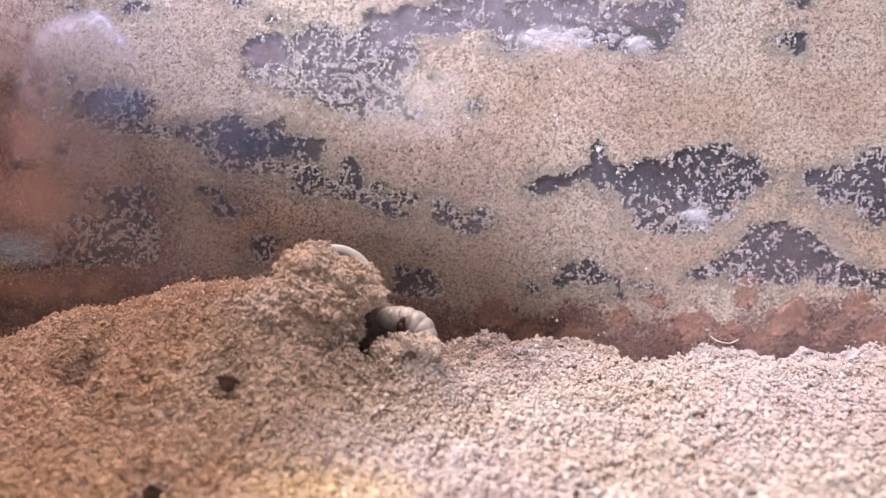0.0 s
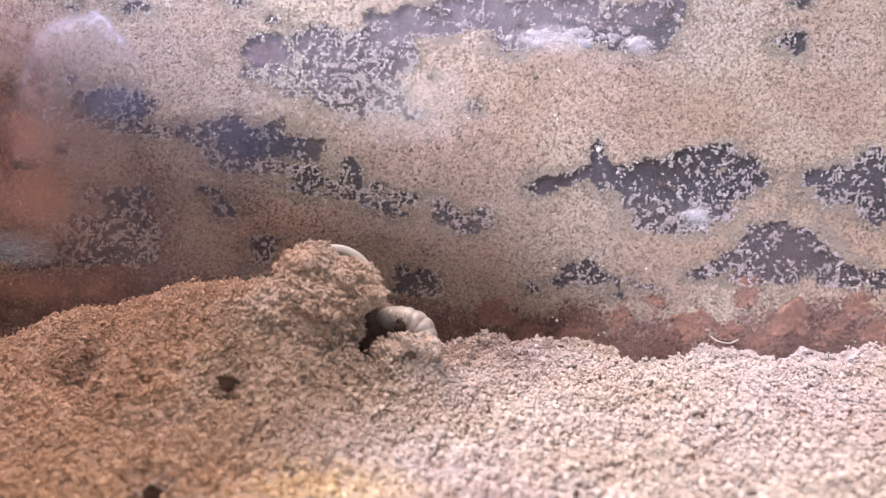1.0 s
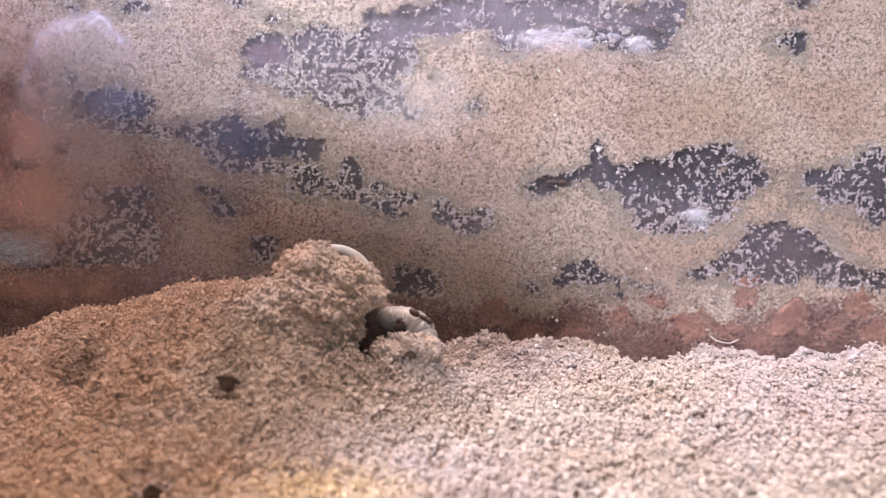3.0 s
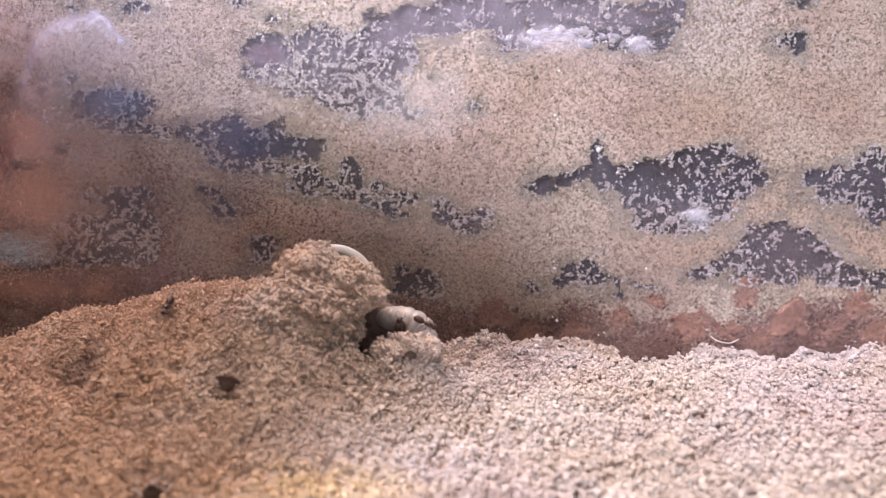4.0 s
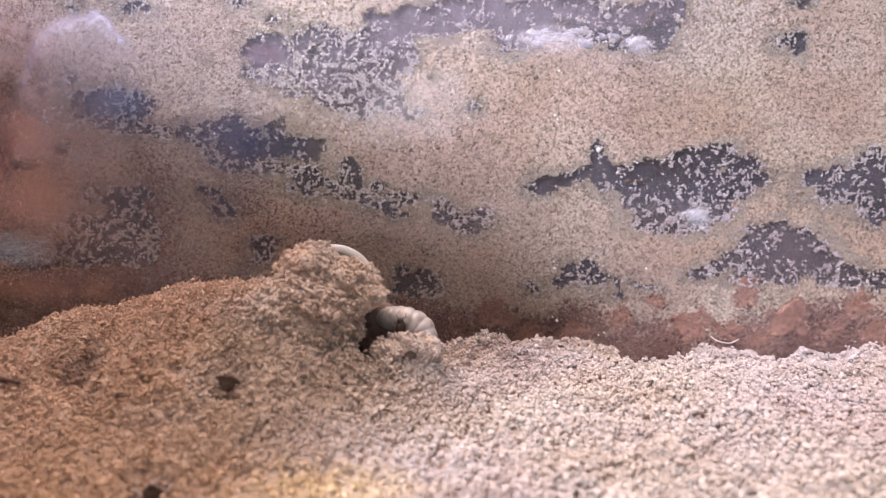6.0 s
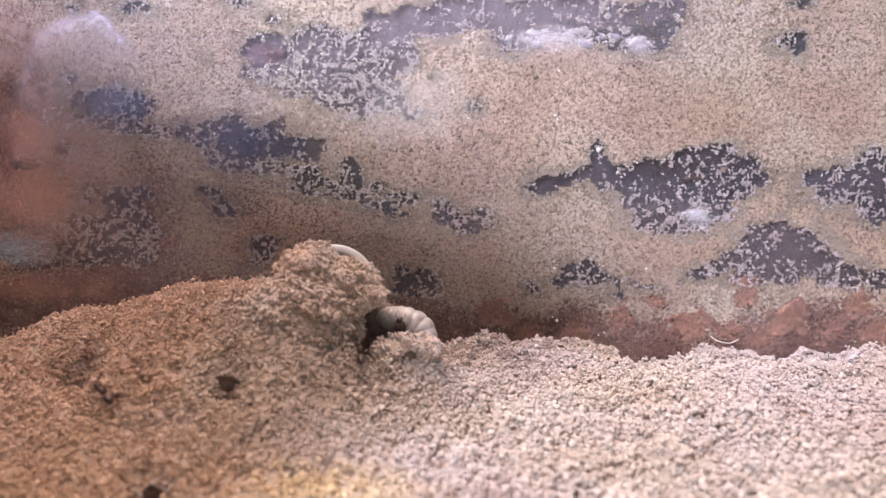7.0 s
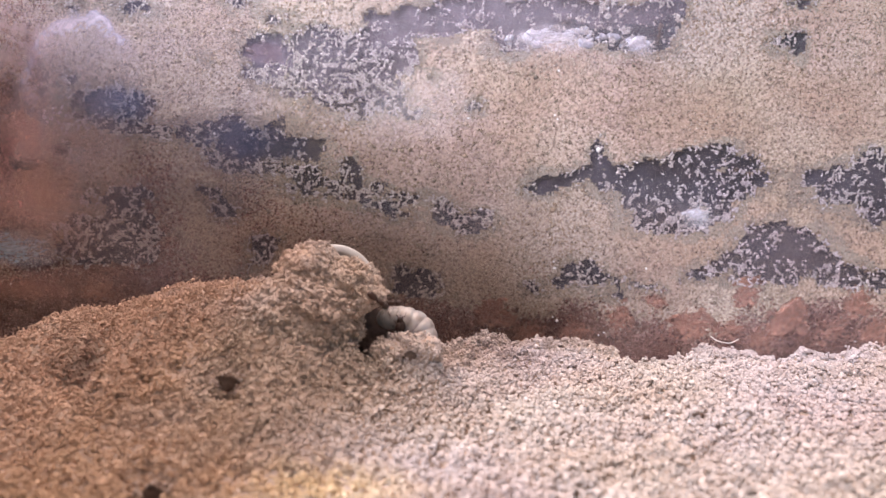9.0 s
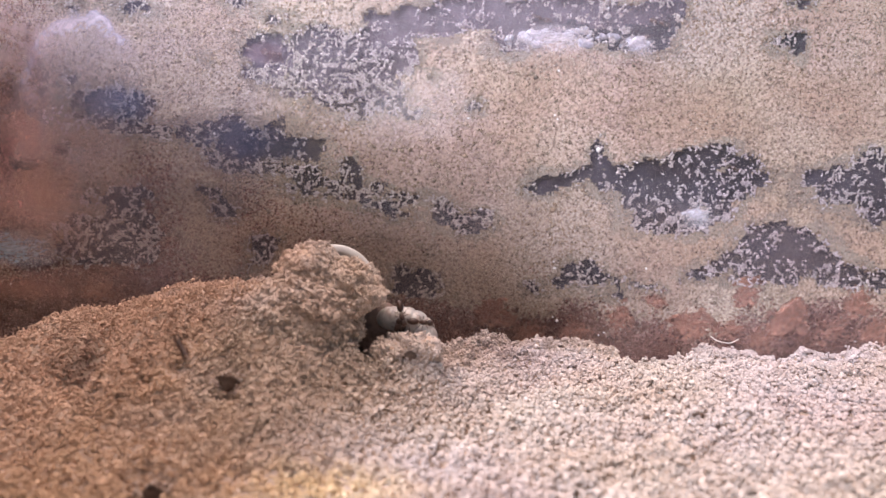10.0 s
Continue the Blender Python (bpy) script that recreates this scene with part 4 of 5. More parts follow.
def small_things():
    grub()
    hollow()
    cap()
    brood_pile("brood_pile", 0.0168, 0.0518, 0.0026, 30, 3, "heap of white ant larvae in the top gallery")
    brood_pile("brood_pile", 0.0245, 0.0522, 0.0026, 26, 4, "heap of white ant larvae in the top gallery")
    brood_pile("brood_pile", 0.0342, 0.0512, 0.0013, 34, 5, "small heap of white larvae in the top gallery")
    brood_pile("brood_pile", 0.0462, 0.0212, 0.0007, 20, 6, "small white larvae cluster in the wide gallery")
    for k, (x, z, r) in enumerate([(0.0470, 0.0010, 0.0042), (0.0567, 0.0066, 0.0028), (0.0650, 0.0016, 0.0044), (0.0098, 0.0030, 0.0038), (0.0781, 0.0047, 0.0030), (0.0730, -0.0004, 0.0034), (0.0540, 0.0, 0.0026), (0.0330, 0.0024, 0.0026), (0.0165, -0.0012, 0.0028), (0.0600, -0.0020, 0.0024), (0.0400, 0.0052, 0.0020), (0.0250, -0.0005, 0.0024), (0.0820, -0.0006, 0.0030), (-0.0640, 0.0080, 0.0030), (-0.0500, 0.0060, 0.0026)]):
        clay_lump(x, z, r, k)
    for k, (x, z, r) in enumerate([(0.0280, 0.0336, 0.0005), (0.0205, 0.0475, 0.00028), (0.0200, 0.0398, 0.00025), (0.0205, 0.0390, 0.00022), (-0.0713, 0.0405, 0.0003), (0.0207, 0.0118, 0.0003), (0.0377, 0.0117, 0.00025), (0.0290, 0.0582, 0.0003), (0.0045, 0.0392, 0.00025), (0.0580, 0.0560, 0.0002), (-0.0430, 0.0225, 0.0002), (0.0205, 0.0130, 0.0002), (0.0293, -0.0011, 0.00022), (0.0303, -0.0006, 0.0002), (0.0214, 0.0017, 0.0003), (0.0206, 0.0024, 0.0002), (0.0777, -0.0023, 0.0002), (-0.0805, 0.0088, 0.0002), (-0.0468, 0.0111, 0.00018), (-0.0699, 0.0410, 0.0003)]):
        chip(x, WALL + 0.0001, z, r, k)
    for k, (x, y, r) in enumerate([(0.0555, 0.1215, 0.00045), (0.0500, 0.1140, 0.0005), (0.0270, 0.0800, 0.0004), (0.0112, 0.0990, 0.0004), (0.0622, 0.1232, 0.0008)]):
        chip(x, y, float(ground_height(np.array(x), np.array(y))) + r * 0.7, r, 40 + k)
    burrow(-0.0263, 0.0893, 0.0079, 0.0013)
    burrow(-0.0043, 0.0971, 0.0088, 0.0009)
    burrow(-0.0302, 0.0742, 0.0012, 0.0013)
    # broad pale and red films, which also brighten the shaded left edge
    fog(-0.0815, 0.0500, 0.0220, 0.0230, 0.5, (0.86, 0.70, 0.76), False, 0.0004, 20)
    fog(-0.0800, 0.0330, 0.0190, 0.0190, 0.46, (0.86, 0.50, 0.45), False, 0.0005, -15, True)
    fog(-0.0690, 0.0290, 0.0190, 0.0150, 0.24, (0.86, 0.62, 0.56), False, 0.00055, 30, True)
    fog(-0.0740, 0.0215, 0.0150, 0.0100, 0.30, (0.84, 0.50, 0.38), False, 0.0003, 10, True)
    # pale lilac film added to lighten the shade round the blue gallery
    fog(-0.0660, 0.0385, 0.0150, 0.0120, 0.34, (0.88, 0.76, 0.86), False, 0.0006)
    fog(-0.0715, 0.0499, 0.0016, 0.0073, 0.4, (0.3, 0.15, 0.17), False, 0.00065, -8, True)
    fog(-0.0746, 0.0362, 0.0047, 0.0062, 0.3, (0.72, 0.34, 0.26), False, 0.0007, 0, True)
    fog(-0.0781, 0.0332, 0.0027, 0.0073, 0.6, (0.26, 0.12, 0.13), False, 0.00075, 5, True)
    fog(-0.0766, 0.0441, 0.0023, 0.0042, 0.22, (0.34, 0.17, 0.18), False, 0.0008, 0, True)
    fog(-0.0716, 0.0271, 0.0062, 0.0052, 0.3, (0.6, 0.33, 0.2), False, 0.00085, 20, True)
    fog(-0.0680, 0.0337, 0.0023, 0.0017, 0.5, (0.22, 0.13, 0.12), False, 0.0007, 10, True)
    fog(-0.0754, 0.0084, 0.0094, 0.0027, 0.35, (0.55, 0.26, 0.18), False, 0.0007, 0, True)
    fog(-0.0690, 0.0080, 0.0160, 0.0055, 0.2, (0.74, 0.5, 0.42), False, 0.0009, 4, True)
    haze(0.042)
    fog(-0.0500, 0.0520, 0.0320, 0.0180, 0.16, (0.45, 0.41, 0.53), False, 0.0007)
    # lilac film that puts cool light into the shaded lower wall
    fog(-0.0540, 0.0290, 0.0370, 0.0330, 0.21, (0.61, 0.57, 0.74), False, 0.0006)
    fog(0.0190, 0.0528, 0.0090, 0.0034, 0.5, (0.8, 0.75, 0.83), False, 0.0005)
    fog(0.0345, 0.0516, 0.0032, 0.0024, 0.45, (0.8, 0.75, 0.83), False, 0.0005)
    fog(0.0462, 0.0216, 0.0034, 0.0030, 0.5, (0.8, 0.8, 0.87), False, 0.0005)
    # pale film along the top, standing for a bright reflection in the pane
    fog(0.014, 0.057, 0.044, 0.013, 0.15, (0.74, 0.64, 0.76))
    fog(-0.0640, 0.0472, 0.0150, 0.0116, 0.6, (0.74, 0.71, 0.92), True, 0.0, -38)
    fog(-0.055, 0.0605, 0.022, 0.006, 0.07, (0.6, 0.62, 0.82), False, 0.0002)
    # three dark blue films added to darken and tint the galleries behind them
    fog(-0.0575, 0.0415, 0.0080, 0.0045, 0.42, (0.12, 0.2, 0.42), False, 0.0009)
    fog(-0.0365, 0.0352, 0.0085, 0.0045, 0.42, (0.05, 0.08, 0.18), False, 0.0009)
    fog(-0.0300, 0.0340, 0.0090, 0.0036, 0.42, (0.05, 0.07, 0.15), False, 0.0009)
    fog(-0.0790, 0.0157, 0.0120, 0.0045, 0.6, (0.5, 0.62, 0.74))
    fog(0.0400, 0.0245, 0.0160, 0.0060, 0.06, (0.62, 0.64, 0.78))
    fog(-0.0040, 0.0410, 0.0140, 0.0085, 0.26, (0.9, 0.85, 0.86), False, 0.0004, -20)
    fog(-0.0310, 0.0505, 0.0050, 0.0026, 0.5, (0.3, 0.2, 0.22), False, 0.0006, 0, True)
    fog(-0.0215, 0.047, 0.019, 0.013, 0.06, (0.64, 0.62, 0.82), False, 0.0003)
    fibre([(0.0468, 0.1295, 0.0017), (0.0480, 0.1292, 0.0009), (0.0500, 0.129, 0.0006), (0.0516, 0.1292, 0.0012)], 0.00008, FIBRE, "root_fibre", "thin pale curved fibre lying at the foot of the glass", "fibre")
    fibre([(-0.0138, 0.0890, 0.0052), (-0.0133, 0.0905, 0.0056), (-0.0128, 0.0922, 0.0058)], 0.00012, TWIG, "dark_splinter", "short dark splinter lying on the sand", "twig")


# ---- ants ----
def ant():
    """A dark worker ant, 3.8 mm long, that looks along +x."""
    top = tagged(new("ant"), "dark brown worker ant with a glossy abdomen", "ant", "ants")
    mm = 0.0012
    head = part("head", ball(Vector((1.42, 0, 0.72)) * mm, Vector((0.5, 0.46, 0.4)) * mm, 12), ANT, top)
    for s in (-1, 1):
        part("antenna", tube_mesh([Vector(p) * mm for p in ((1.7, 0.18 * s, 0.86), (2.05, 0.62 * s, 1.15), (2.25, 0.66 * s, 1.0), (2.75, 0.5 * s, 0.7))], [0.06 * mm, 0.05 * mm, 0.05 * mm, 0.06 * mm], 6), ANT, head)
        part("mandible", tube_mesh([Vector(p) * mm for p in ((1.78, 0.16 * s, 0.6), (1.98, 0.17 * s, 0.54), (2.06, 0.04 * s, 0.52))], [0.08 * mm, 0.06 * mm, 0.02 * mm], 6), ANT, head)
    part("thorax", tube_mesh([Vector(p) * mm for p in ((1.08, 0, 0.74), (0.85, 0, 0.84), (0.5, 0, 0.82), (0.15, 0, 0.74), (-0.05, 0, 0.64))], [0.2 * mm, 0.37 * mm, 0.36 * mm, 0.3 * mm, 0.16 * mm], 10), ANT, top)
    part("petiole", ball(Vector((-0.15, 0, 0.68)) * mm, Vector((0.1, 0.13, 0.2)) * mm, 8), ANT, top)
    part("gaster", ball(Vector((-0.92, 0, 0.74)) * mm, Vector((0.86, 0.48, 0.46)) * mm, 14), ANT, top)
    for x, out, lean in ((0.85, 1.0, 0.7), (0.5, 1.1, -0.1), (0.2, 1.1, -0.8)):
        for s in (-1, 1):
            part("leg", tube_mesh([Vector(p) * mm for p in ((x, 0.15 * s, 0.66), (x + lean * 0.4, 0.75 * s, 1.08), (x + lean * 0.8, out * 0.85 * s, 0.4), (x + lean * 1.1, out * 1.1 * s, 0.03))], [0.05 * mm, 0.045 * mm, 0.025 * mm, 0.015 * mm], 6), ANT, top)
    return top


def sand_top(x, y):
    """Height of what an ant walks on: the bed or the clod."""
    z = float(ground_height(np.array(x), np.array(y)))
    for (cx, cy, cz), (rx, ry, rz) in LOBES + CRUMB:
        d = 1 - ((x - cx) / rx) ** 2 - ((y - cy) / ry) ** 2
        if d > 0:
            z = max(z, cz + rz * math.sqrt(d))
    return z + 0.0009


def standing(at, ahead, up):
    up = Vector(up).normalized()
    ahead = Vector(ahead)
    ahead = (ahead - up * ahead.dot(up)).normalized()
    m = Matrix((ahead, up.cross(ahead), up)).transposed().to_4x4()
    m.translation = at
    return m


def turned(old, want, most):
    d = (want - old + math.pi) % (2 * math.pi) - math.pi
    return old + max(-most, min(most, d))


def run(thing, stops, surface):
    """Key a walk through stops (seconds, and two mm on the surface) that keeps to the surface; the thing faces where it goes."""
    rows, face = [], None
    if surface is not in_gallery:
        stops = [(t + d, u, v) for t, u, v in stops for d in ((0,) if t in (0, 10) else (-0.034, 0.034))]
    times = sorted({round(k * 0.05, 2) for k in range(201)} | {t for t, _, _ in stops})
    spot = lambda t: [np.interp(t, [q[0] for q in stops], [q[c] for q in stops]) / 1000 for c in (1, 2)]
    for t in times:
        (u, v), (a, b), (c, d) = spot(t), spot(t - 0.02), spot(t + 0.02)
        go = math.atan2(d - b, c - a) if math.hypot(c - a, d - b) > 1e-5 else face
        if face is None:
            face = go if go is not None else 0.0
        face = turned(face, go if go is not None else face, radians(80))
        rows.append((t, surface(u, v, face)))
    walk(thing, rows)
    if surface is not in_gallery:
        step_legs(thing, stops)


def step_legs(thing, stops):
    """Swing each leg about its hip while its ant walks; rest when it rests."""
    legs = [o for o in thing.children if o.name.split(".")[0] == "leg"]
    for n, leg in enumerate(legs):
        hip = sum((leg.data.vertices[k].co for k in range(6)), Vector()) / 6
        side = 1 if hip.y > 0 else -1
        lift = (n % 2) * 2 - 1
        rows = []
        for k in range(101):
            t = k * 0.1
            (u, v), (c, d) = [[np.interp(q, [p[0] for p in stops], [p[i] for p in stops]) for i in (1, 2)] for q in (t - 0.05, t + 0.05)]
            swing = 22 * lift * side * (1 if k % 2 else -1) * (1 if math.hypot(c - u, d - v) > 0.05 else 0)
            if rows and k < 100 and swing == rows[-1][2] == 0 and rows[-1][0] < t - 0.15 and k % 10:
                continue
            rows.append((t, Matrix.Translation(hip) @ pose(0, 0, 0, 0, 0, swing) @ Matrix.Translation(-hip), swing))
        walk(leg, [(t, m) for t, m, _ in rows])


def on_sand(x, y, face):
    e = 0.0012
    up = Vector((sand_top(x - e, y) - sand_top(x + e, y), sand_top(x, y - e) - sand_top(x, y + e), 2 * e))
    up.z = max(up.z, 0.6 * up.xy.length)
    return standing((x, y, sand_top(x, y)), (math.cos(face), math.sin(face), 0), up)


def on_pane(x, z, face):
    return standing((x, WALL - 0.0025, z), (math.cos(face), 0, math.sin(face)), (0, -1, 0))


def in_gallery(x, z, face):
    """Walking on the gallery's back, feet away from the glass."""
    return standing((x, WALL + 0.0014, z), (math.cos(face), 0, math.sin(face)), (0, -1, 0))


def motions():
    first = ant()
    spare = [copy_thing(first, Matrix()) for _ in range(15)]
    for other in [first] + spare:
        other.scale = (0.84, 0.84, 0.84)
    more = spare.pop
    run(first, [(0, -62, 90), (0.2, -60, 90), (0.3, -48.4, 92.2), (0.4, -62, 94), (0.5, -53.3, 98.3), (0.6, -65, 100), (0.9, -64, 98), (1.0, -48.6, 95.9), (1.1, -62, 97), (1.15, -45, 122), (1.2, -30, 122), (1.3, -25.1, 94.8), (1.4, -27, 122), (3.0, -30, 122), (3.1, -38, 100), (3.25, -45, 97), (3.4, -38, 100), (3.5, -36, 122), (3.9, -36, 122), (4.0, -36.5, 99.1), (4.1, -21.1, 95.9), (4.2, -12.7, 98.9), (4.3, -14, 114), (4.4, -20.8, 99.4), (4.5, -38.2, 91.9), (4.6, -41.7, 87.2), (4.7, -56, 101.3), (4.8, -66, 104), (10, -68, 104)], on_sand)
    run(more(), [(0, -16, 112), (4.4, -16, 112), (4.5, -3.9, 96.6), (4.6, -3.1, 91.7), (4.7, -0.8, 97.9), (4.8, -16, 112), (6.0, -16, 112), (6.1, -12, 94), (6.25, -10, 84), (6.4, -14, 58), (6.8, -8, 58), (6.9, -4.8, 84.2), (7.0, -11.1, 95.2), (7.1, -13.3, 73.0), (7.2, -14, 58), (7.3, -8.5, 90.1), (7.4, -20.4, 90.4), (7.5, -26.4, 89.6), (8.1, -26.4, 89.6), (8.2, -12.6, 91.3), (8.3, -16, 112), (8.4, -12, 58), (8.5, -9.2, 81.0), (8.6, -11.4, 84.0), (8.7, 1.0, 94.6), (8.8, 5.8, 114.3), (8.9, 3.6, 112.3), (9.0, 8, 137), (9.1, 3.9, 109.8), (9.2, -6.9, 80.3), (9.3, -0.5, 96.3), (9.4, -16, 112), (9.5, -23.9, 83.1), (9.6, -14.9, 73.0), (9.7, -20.2, 76.0), (9.8, -23.9, 81.0), (9.9, -27.0, 87.6), (10, -26.6, 89.4)], on_sand)
    run(more(), [(0, -20, 114), (4.9, -18, 112), (5.0, -16, 112), (5.1, -14.0, 99.3), (5.2, -17.8, 96.3), (5.3, -53.2, 94.2), (5.4, -64, 94), (5.9, -64, 94), (6.1, -45, 90), (6.3, -34, 88), (6.5, -30.2, 74.2), (6.75, -30.2, 74.2), (6.8, -30.9, 80.0), (6.9, -30.2, 74.2), (7.0, -39.9, 86.5), (7.1, -62, 92), (7.2, -62, 92), (7.3, -55.5, 92.0), (7.4, -66, 92), (9.6, -56, 74), (9.7, -44.0, 76.9), (9.8, -27.3, 80.4), (9.9, -29.2, 86.7), (10, -32.7, 92.8)], on_sand)
    run(more(), [(0, -16, 112), (4.5, -16, 112), (4.6, -18.4, 90.5), (4.7, -16, 112), (5.1, -16, 112), (5.2, -16.3, 93.8), (5.3, -16, 112), (8.0, -16, 112), (8.1, -2.2, 96.7), (8.2, -16, 112), (9.1, -16, 112), (9.2, -12.2, 97.4), (9.3, -16, 112), (10, -16, 112)], on_sand)
    run(more(), [(0, 12, 137), (0.4, 12, 137), (0.5, 3.3, 95.8), (0.6, 0.6, 69.8), (0.7, 2, 52), (0.8, 60, 52), (0.9, 60, 137), (1.1, 8, 137), (1.2, -0.8, 97.0), (1.3, 8, 137), (8.6, 12, 137), (8.7, 5.7, 121.0), (8.8, 14, 137), (10, 14, 137)], on_sand)
    run(more(), [(0, 27, 135), (7.2, 27, 135), (7.3, 27.3, 124.5), (7.45, 30, 135), (10, 33, 135)], on_sand)
    # on the outside of the nest pane
    run(more(), [(0, -110, 35), (4.8, -105, 12), (4.9, -73, 10.2), (5.0, -105, 14), (5.3, -100, 38), (5.42, -72, 40), (5.5, -67.2, 41.3), (5.58, -66, 40), (5.7, -69, 31.5), (5.9, -100, 24), (9.35, -100, 18), (9.5, -69.5, 21), (9.65, -100, 16), (10, -102, 16)], on_pane)
    # in the galleries
    run(more(), [(0, 38.2, 54.0), (0.5, 36.6, 56.4), (1, 39.1, 57.4), (1.5, 39.5, 58.6), (2, 37.7, 54.5), (2.5, 37.2, 55.0), (4, 38.2, 54.5), (4.5, 38.7, 55.0), (5, 36.8, 53.0), (5.5, 36.6, 56.9), (7, 35.6, 55.4), (7.5, 37.7, 55.0), (8, 37.6, 55.9), (8.5, 36.7, 54.5), (9, 38.2, 54.0), (10, 34.8, 53.0)], in_gallery)
    run(more(), [(0, 33.6, 55.9), (0.5, 38.2, 54.5), (1, 30.1, 56.9), (2, 35.7, 55.0), (2.5, 32.0, 58.6), (4, 36.5, 57.8), (4.5, 40.0, 57.8), (5, 31.6, 57.4), (5.5, 26.0, 58.8), (7, 32.5, 57.8), (7.5, 38.0, 57.8), (8, 32.5, 58.3), (8.5, 36.6, 57.4), (9, 26.0, 59.3), (10, 38.1, 55.9)], in_gallery)
    run(more(), [(0, 12.1, 57.4), (0.5, 16.1, 55.4), (1, 13.1, 55.0), (1.5, 16.1, 55.0), (2, 17.1, 55.4), (2.5, 19.1, 55.0), (4, 14.6, 55.4), (4.5, 22.1, 55.4), (5, 14.6, 55.9), (5.5, 22.6, 55.9), (7, 17.6, 55.0), (7.5, 16.1, 55.1), (8, 20.1, 55.9), (8.5, 17.1, 55.0), (9, 20.6, 55.4), (10, 17.6, 56.4)], in_gallery)
    run(more(), [(0, 1.6, 57.8), (2.5, -2.4, 57.8), (4, -11.4, 56.9), (5, -12.9, 56.9), (6, -22.5, 52.0), (7, -29.6, 50.6), (8, -34.6, 51.1), (9.5, -35.4, 51.6), (10, -30.6, 50.6)], in_gallery)
    run(more(), [(0, 44.3, 25.3), (1, 41.1, 26.9), (2, 30.6, 28.9), (2.5, 20.8, 27.7), (4, 20.3, 27.7), (6, 34.8, 27.9), (8, 56.5, 28.9), (10, 53.4, 30.0)], in_gallery)
    # feeding on the grub
    mm = lambda *p: Vector(p) * 0.001
    eater = more()
    walk(eater, [(t, standing(mm(-6.3 + a, 102.9, 10.2 + b), (0.25, 0.2, 0.9 + a), (-0.2, -0.9, 0.3))) for t, a, b in ((0, 0.6, 0.1), (0.4, 0.3, 0), (0.9, 0, 0), (2.0, 0.2, 0.1), (3.0, 0, 0), (4.5, 0.1, 0.1), (6.0, 0.2, 0), (7.5, 0, 0.1), (8.5, 0.1, 0), (9.3, 0.2, 0.2), (10, 0, 0))])
    # others come out of the hollow on to the grub: seconds, mm along and up it, way they face
    def on_grub(thing, stops):
        walk(thing, [(t, standing(mm(x, 102.7 if x > -9 else 108, z), (a, 0, b), (0, -0.9, 0.45))) for t, x, z, a, b in stops])

    on_grub(more(), [(0, -13, 11.9, 1, 0), (0.5, -13, 11.9, 1, 0), (0.6, -2.3, 11.2, 1, 0), (0.7, -2.4, 11.1, 1, 0.1), (0.9, -2.6, 11.0, 1, 0.05), (1.0, -13, 11.9, 1, 0), (2.55, -13, 11.9, 1, 0), (2.7, -3.9, 12.7, 0.7, -0.7), (3.2, -3.0, 11.9, 0.9, -0.4), (3.8, -2.4, 11.3, 0.9, -0.3), (4.1, -2.5, 11.5, 0.8, -0.5), (4.4, -3.2, 11.6, 1, 0), (4.5, -13, 11.9, 1, 0), (8.3, -13, 11.9, 1, 0), (8.4, -2.9, 11.5, 1, 0.1), (8.5, -4.8, 12.0, -0.8, 0.5), (8.7, -5.1, 12.8, -1, 0.1), (8.85, -13, 11.9, -1, 0.2), (9.65, -13, 11.9, 1, 0), (9.8, -3.0, 11.3, 1, -0.05), (10, -3.2, 11.5, 1, -0.1)])
    on_grub(more(), [(0, -13, 12.9, 1, 0), (8.85, -13, 12.9, 1, 0), (9.0, -7.5, 14.1, 1, 0.1), (9.2, -6.0, 13.7, 0.7, -0.6), (9.5, -6.1, 13.6, 0.6, -0.7), (9.8, -6.1, 12.8, 0.3, -0.9), (10, -5.7, 12.8, 0.2, -1)])
    # one waits under the brow of the clod
    third = more()
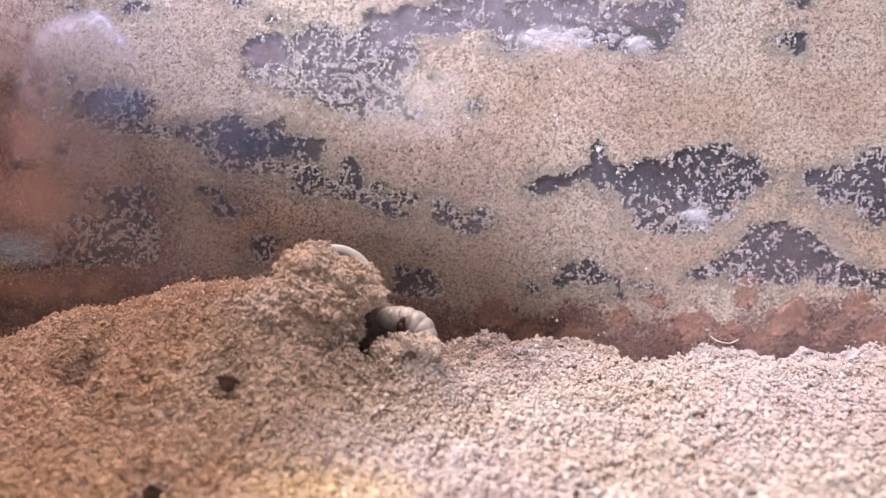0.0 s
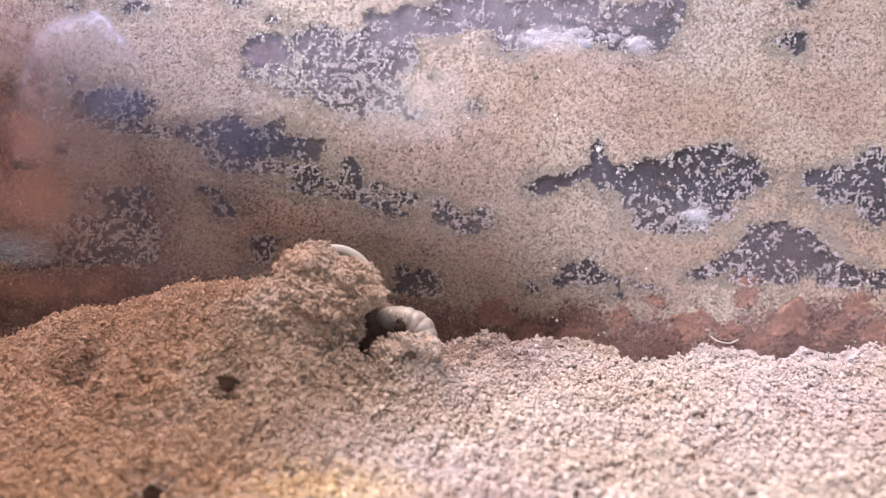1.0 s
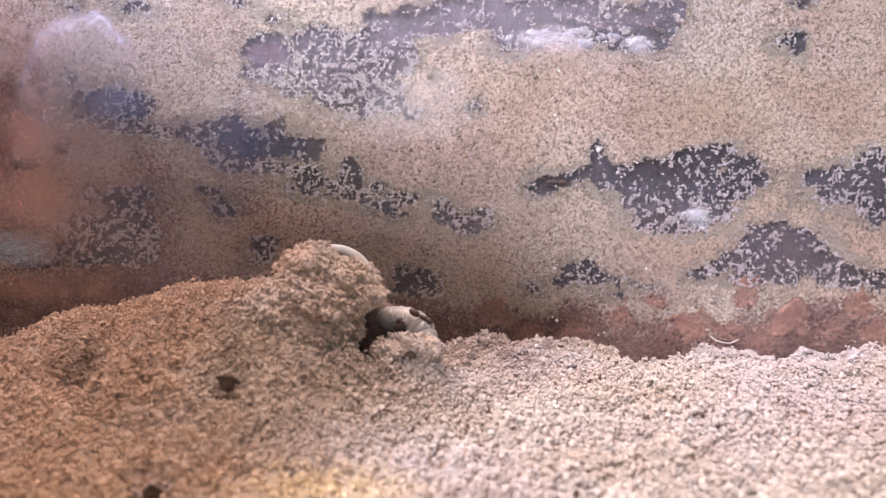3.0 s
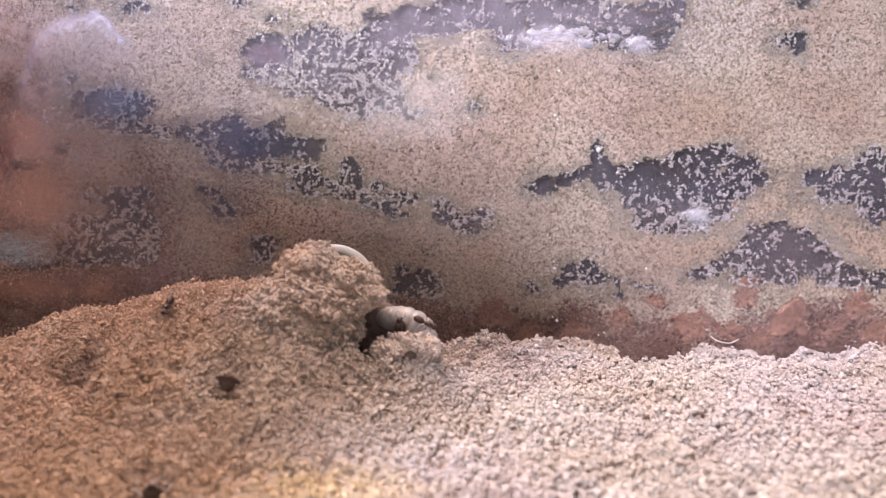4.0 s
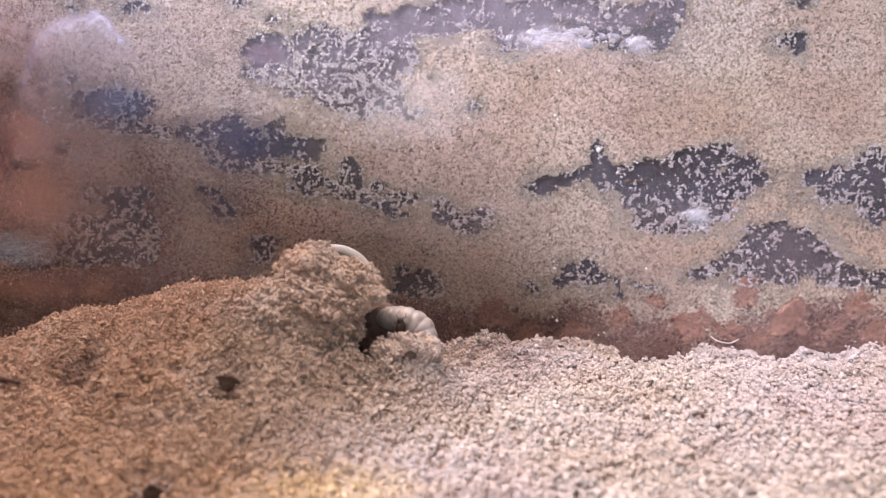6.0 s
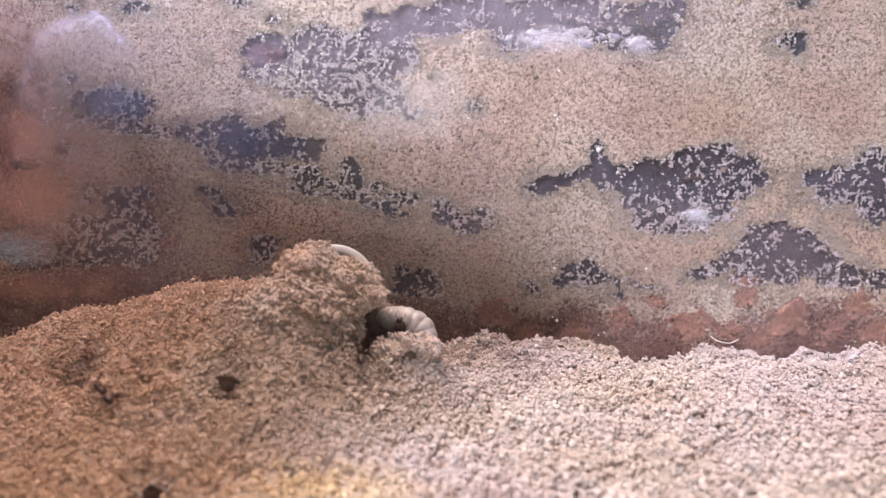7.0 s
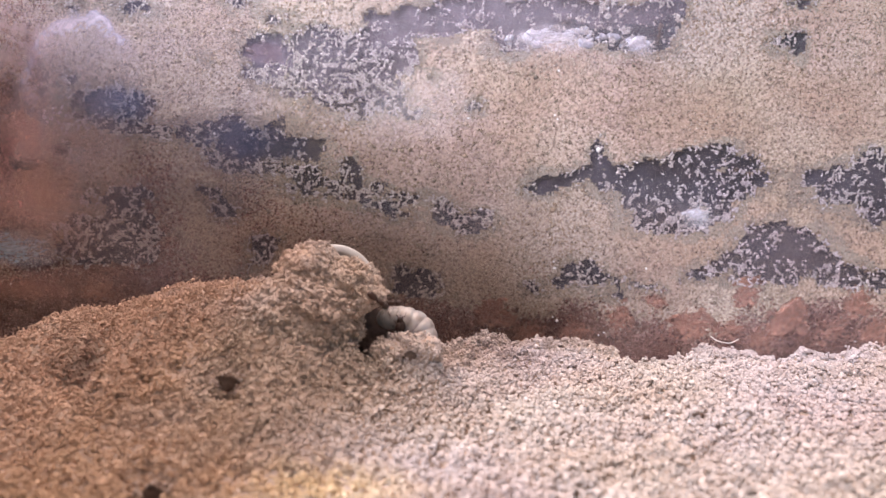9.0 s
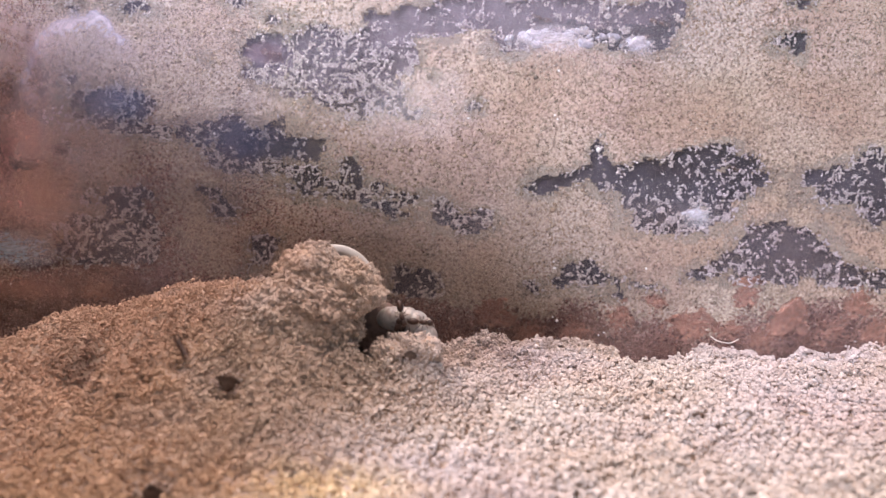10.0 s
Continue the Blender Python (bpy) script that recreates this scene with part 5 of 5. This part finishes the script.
    walk(third, [(t, standing(mm(x, y, z), f, u)) for t, x, y, z, f, u in (
        (0, -15, 110, 12, (0, -0.6, 1), (1, -0.3, 0)), (4.55, -15, 110, 12, (0, -0.6, 1), (1, -0.3, 0)), (4.7, -9.2, 98.0, 16.0, (0.6, 0, -0.6), (0.6, -0.7, 0.3)), (4.8, -15, 110, 12, (0, -0.6, 1), (1, -0.3, 0)),
        (7.5, -15, 110, 12, (0, -0.6, 1), (1, -0.3, 0)), (7.6, -8.6, 98.0, 15.6, (0.6, 0, -0.6), (0.6, -0.7, 0.3)), (7.9, -8.9, 98.0, 16.9, (0.8, 0, -0.5), (0.6, -0.7, 0.3)), (8.2, -8.6, 98.0, 18.0, (0.5, 0.2, -0.9), (0.6, -0.7, 0.3)), (8.6, -9.0, 98.0, 16.2, (0.4, 0.2, -0.9), (0.6, -0.7, 0.3)), (9.0, -9.0, 98.0, 15.8, (0.7, 0, -0.4), (0.6, -0.7, 0.3)), (9.15, -15, 110, 12, (0, -0.6, 1), (1, -0.3, 0)), (10, -15, 110, 12, (0, -0.6, 1), (1, -0.3, 0)))])
    # a larva that the nurses shift about
    bm = bmesh.new()
    bmesh.ops.create_uvsphere(bm, u_segments=14, v_segments=9, radius=1)
    for v in bm.verts:
        v.co = Vector((v.co.x * 0.0015, v.co.y * 0.0006, v.co.z * 0.0009 + 0.00025 * v.co.x * v.co.x))
    young = tagged(part("larva", bm, BROOD), "plump white ant larva lying on the brood", "ant larva")
    fetched = tagged(new("larva", young.data), "white ant larva carried through the galleries", "ant larva")
    walk(fetched, [(t, pose(x * 0.001, WALL + y * 0.001, z * 0.001, 0, 15, 0)) for t, x, y, z in ((0, -30.9, 4.0, 37.1), (1.7, -30.9, 4.0, 37.1), (1.95, -30.9, 0.6, 37.1), (2.1, -30.9, 0.6, 37.1), (2.35, -30.9, 4.0, 37.1), (8.2, -18.7, 4.0, 45.6), (8.45, -18.7, 0.6, 45.6), (8.6, -18.7, 0.6, 45.6), (8.8, -18.7, 4.0, 45.6), (10, -18.7, 4.0, 45.6))])
    walk(young, [(t, pose(x * 0.001, WALL + 0.0005, z * 0.001, 0, a, 0)) for t, x, z, a in ((0, 15.5, 53.0, 0), (0.9, 15.5, 53.0, 0), (1.1, 18.2, 52.0, 10), (1.5, 18.2, 53.8, -20), (2.5, 15.7, 52.4, 0), (4, 20.2, 54.2, -40), (4.5, 18.9, 53.8, -20), (5, 17.5, 53.2, 0), (8.6, 17.9, 53.0, 0), (9, 14.9, 53.2, 0), (10, 14.7, 53.4, 5))])


# ---- build ----
sand_bed()
sand_clod(LOBES, "overhanging clod of damp tan sand on the mound", 21)
sand_clod(CRUMB, "small crumbly sand clod lying before the grub", 22)
sand_clod([((0.0254, 0.0818, 0.0026), (0.0013, 0.0010, 0.0010)), ((0.0266, 0.0812, 0.0020), (0.0010, 0.0009, 0.0008))], "little pale sand lump lying on the bed", 23)
nest()
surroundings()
small_things()
motions()
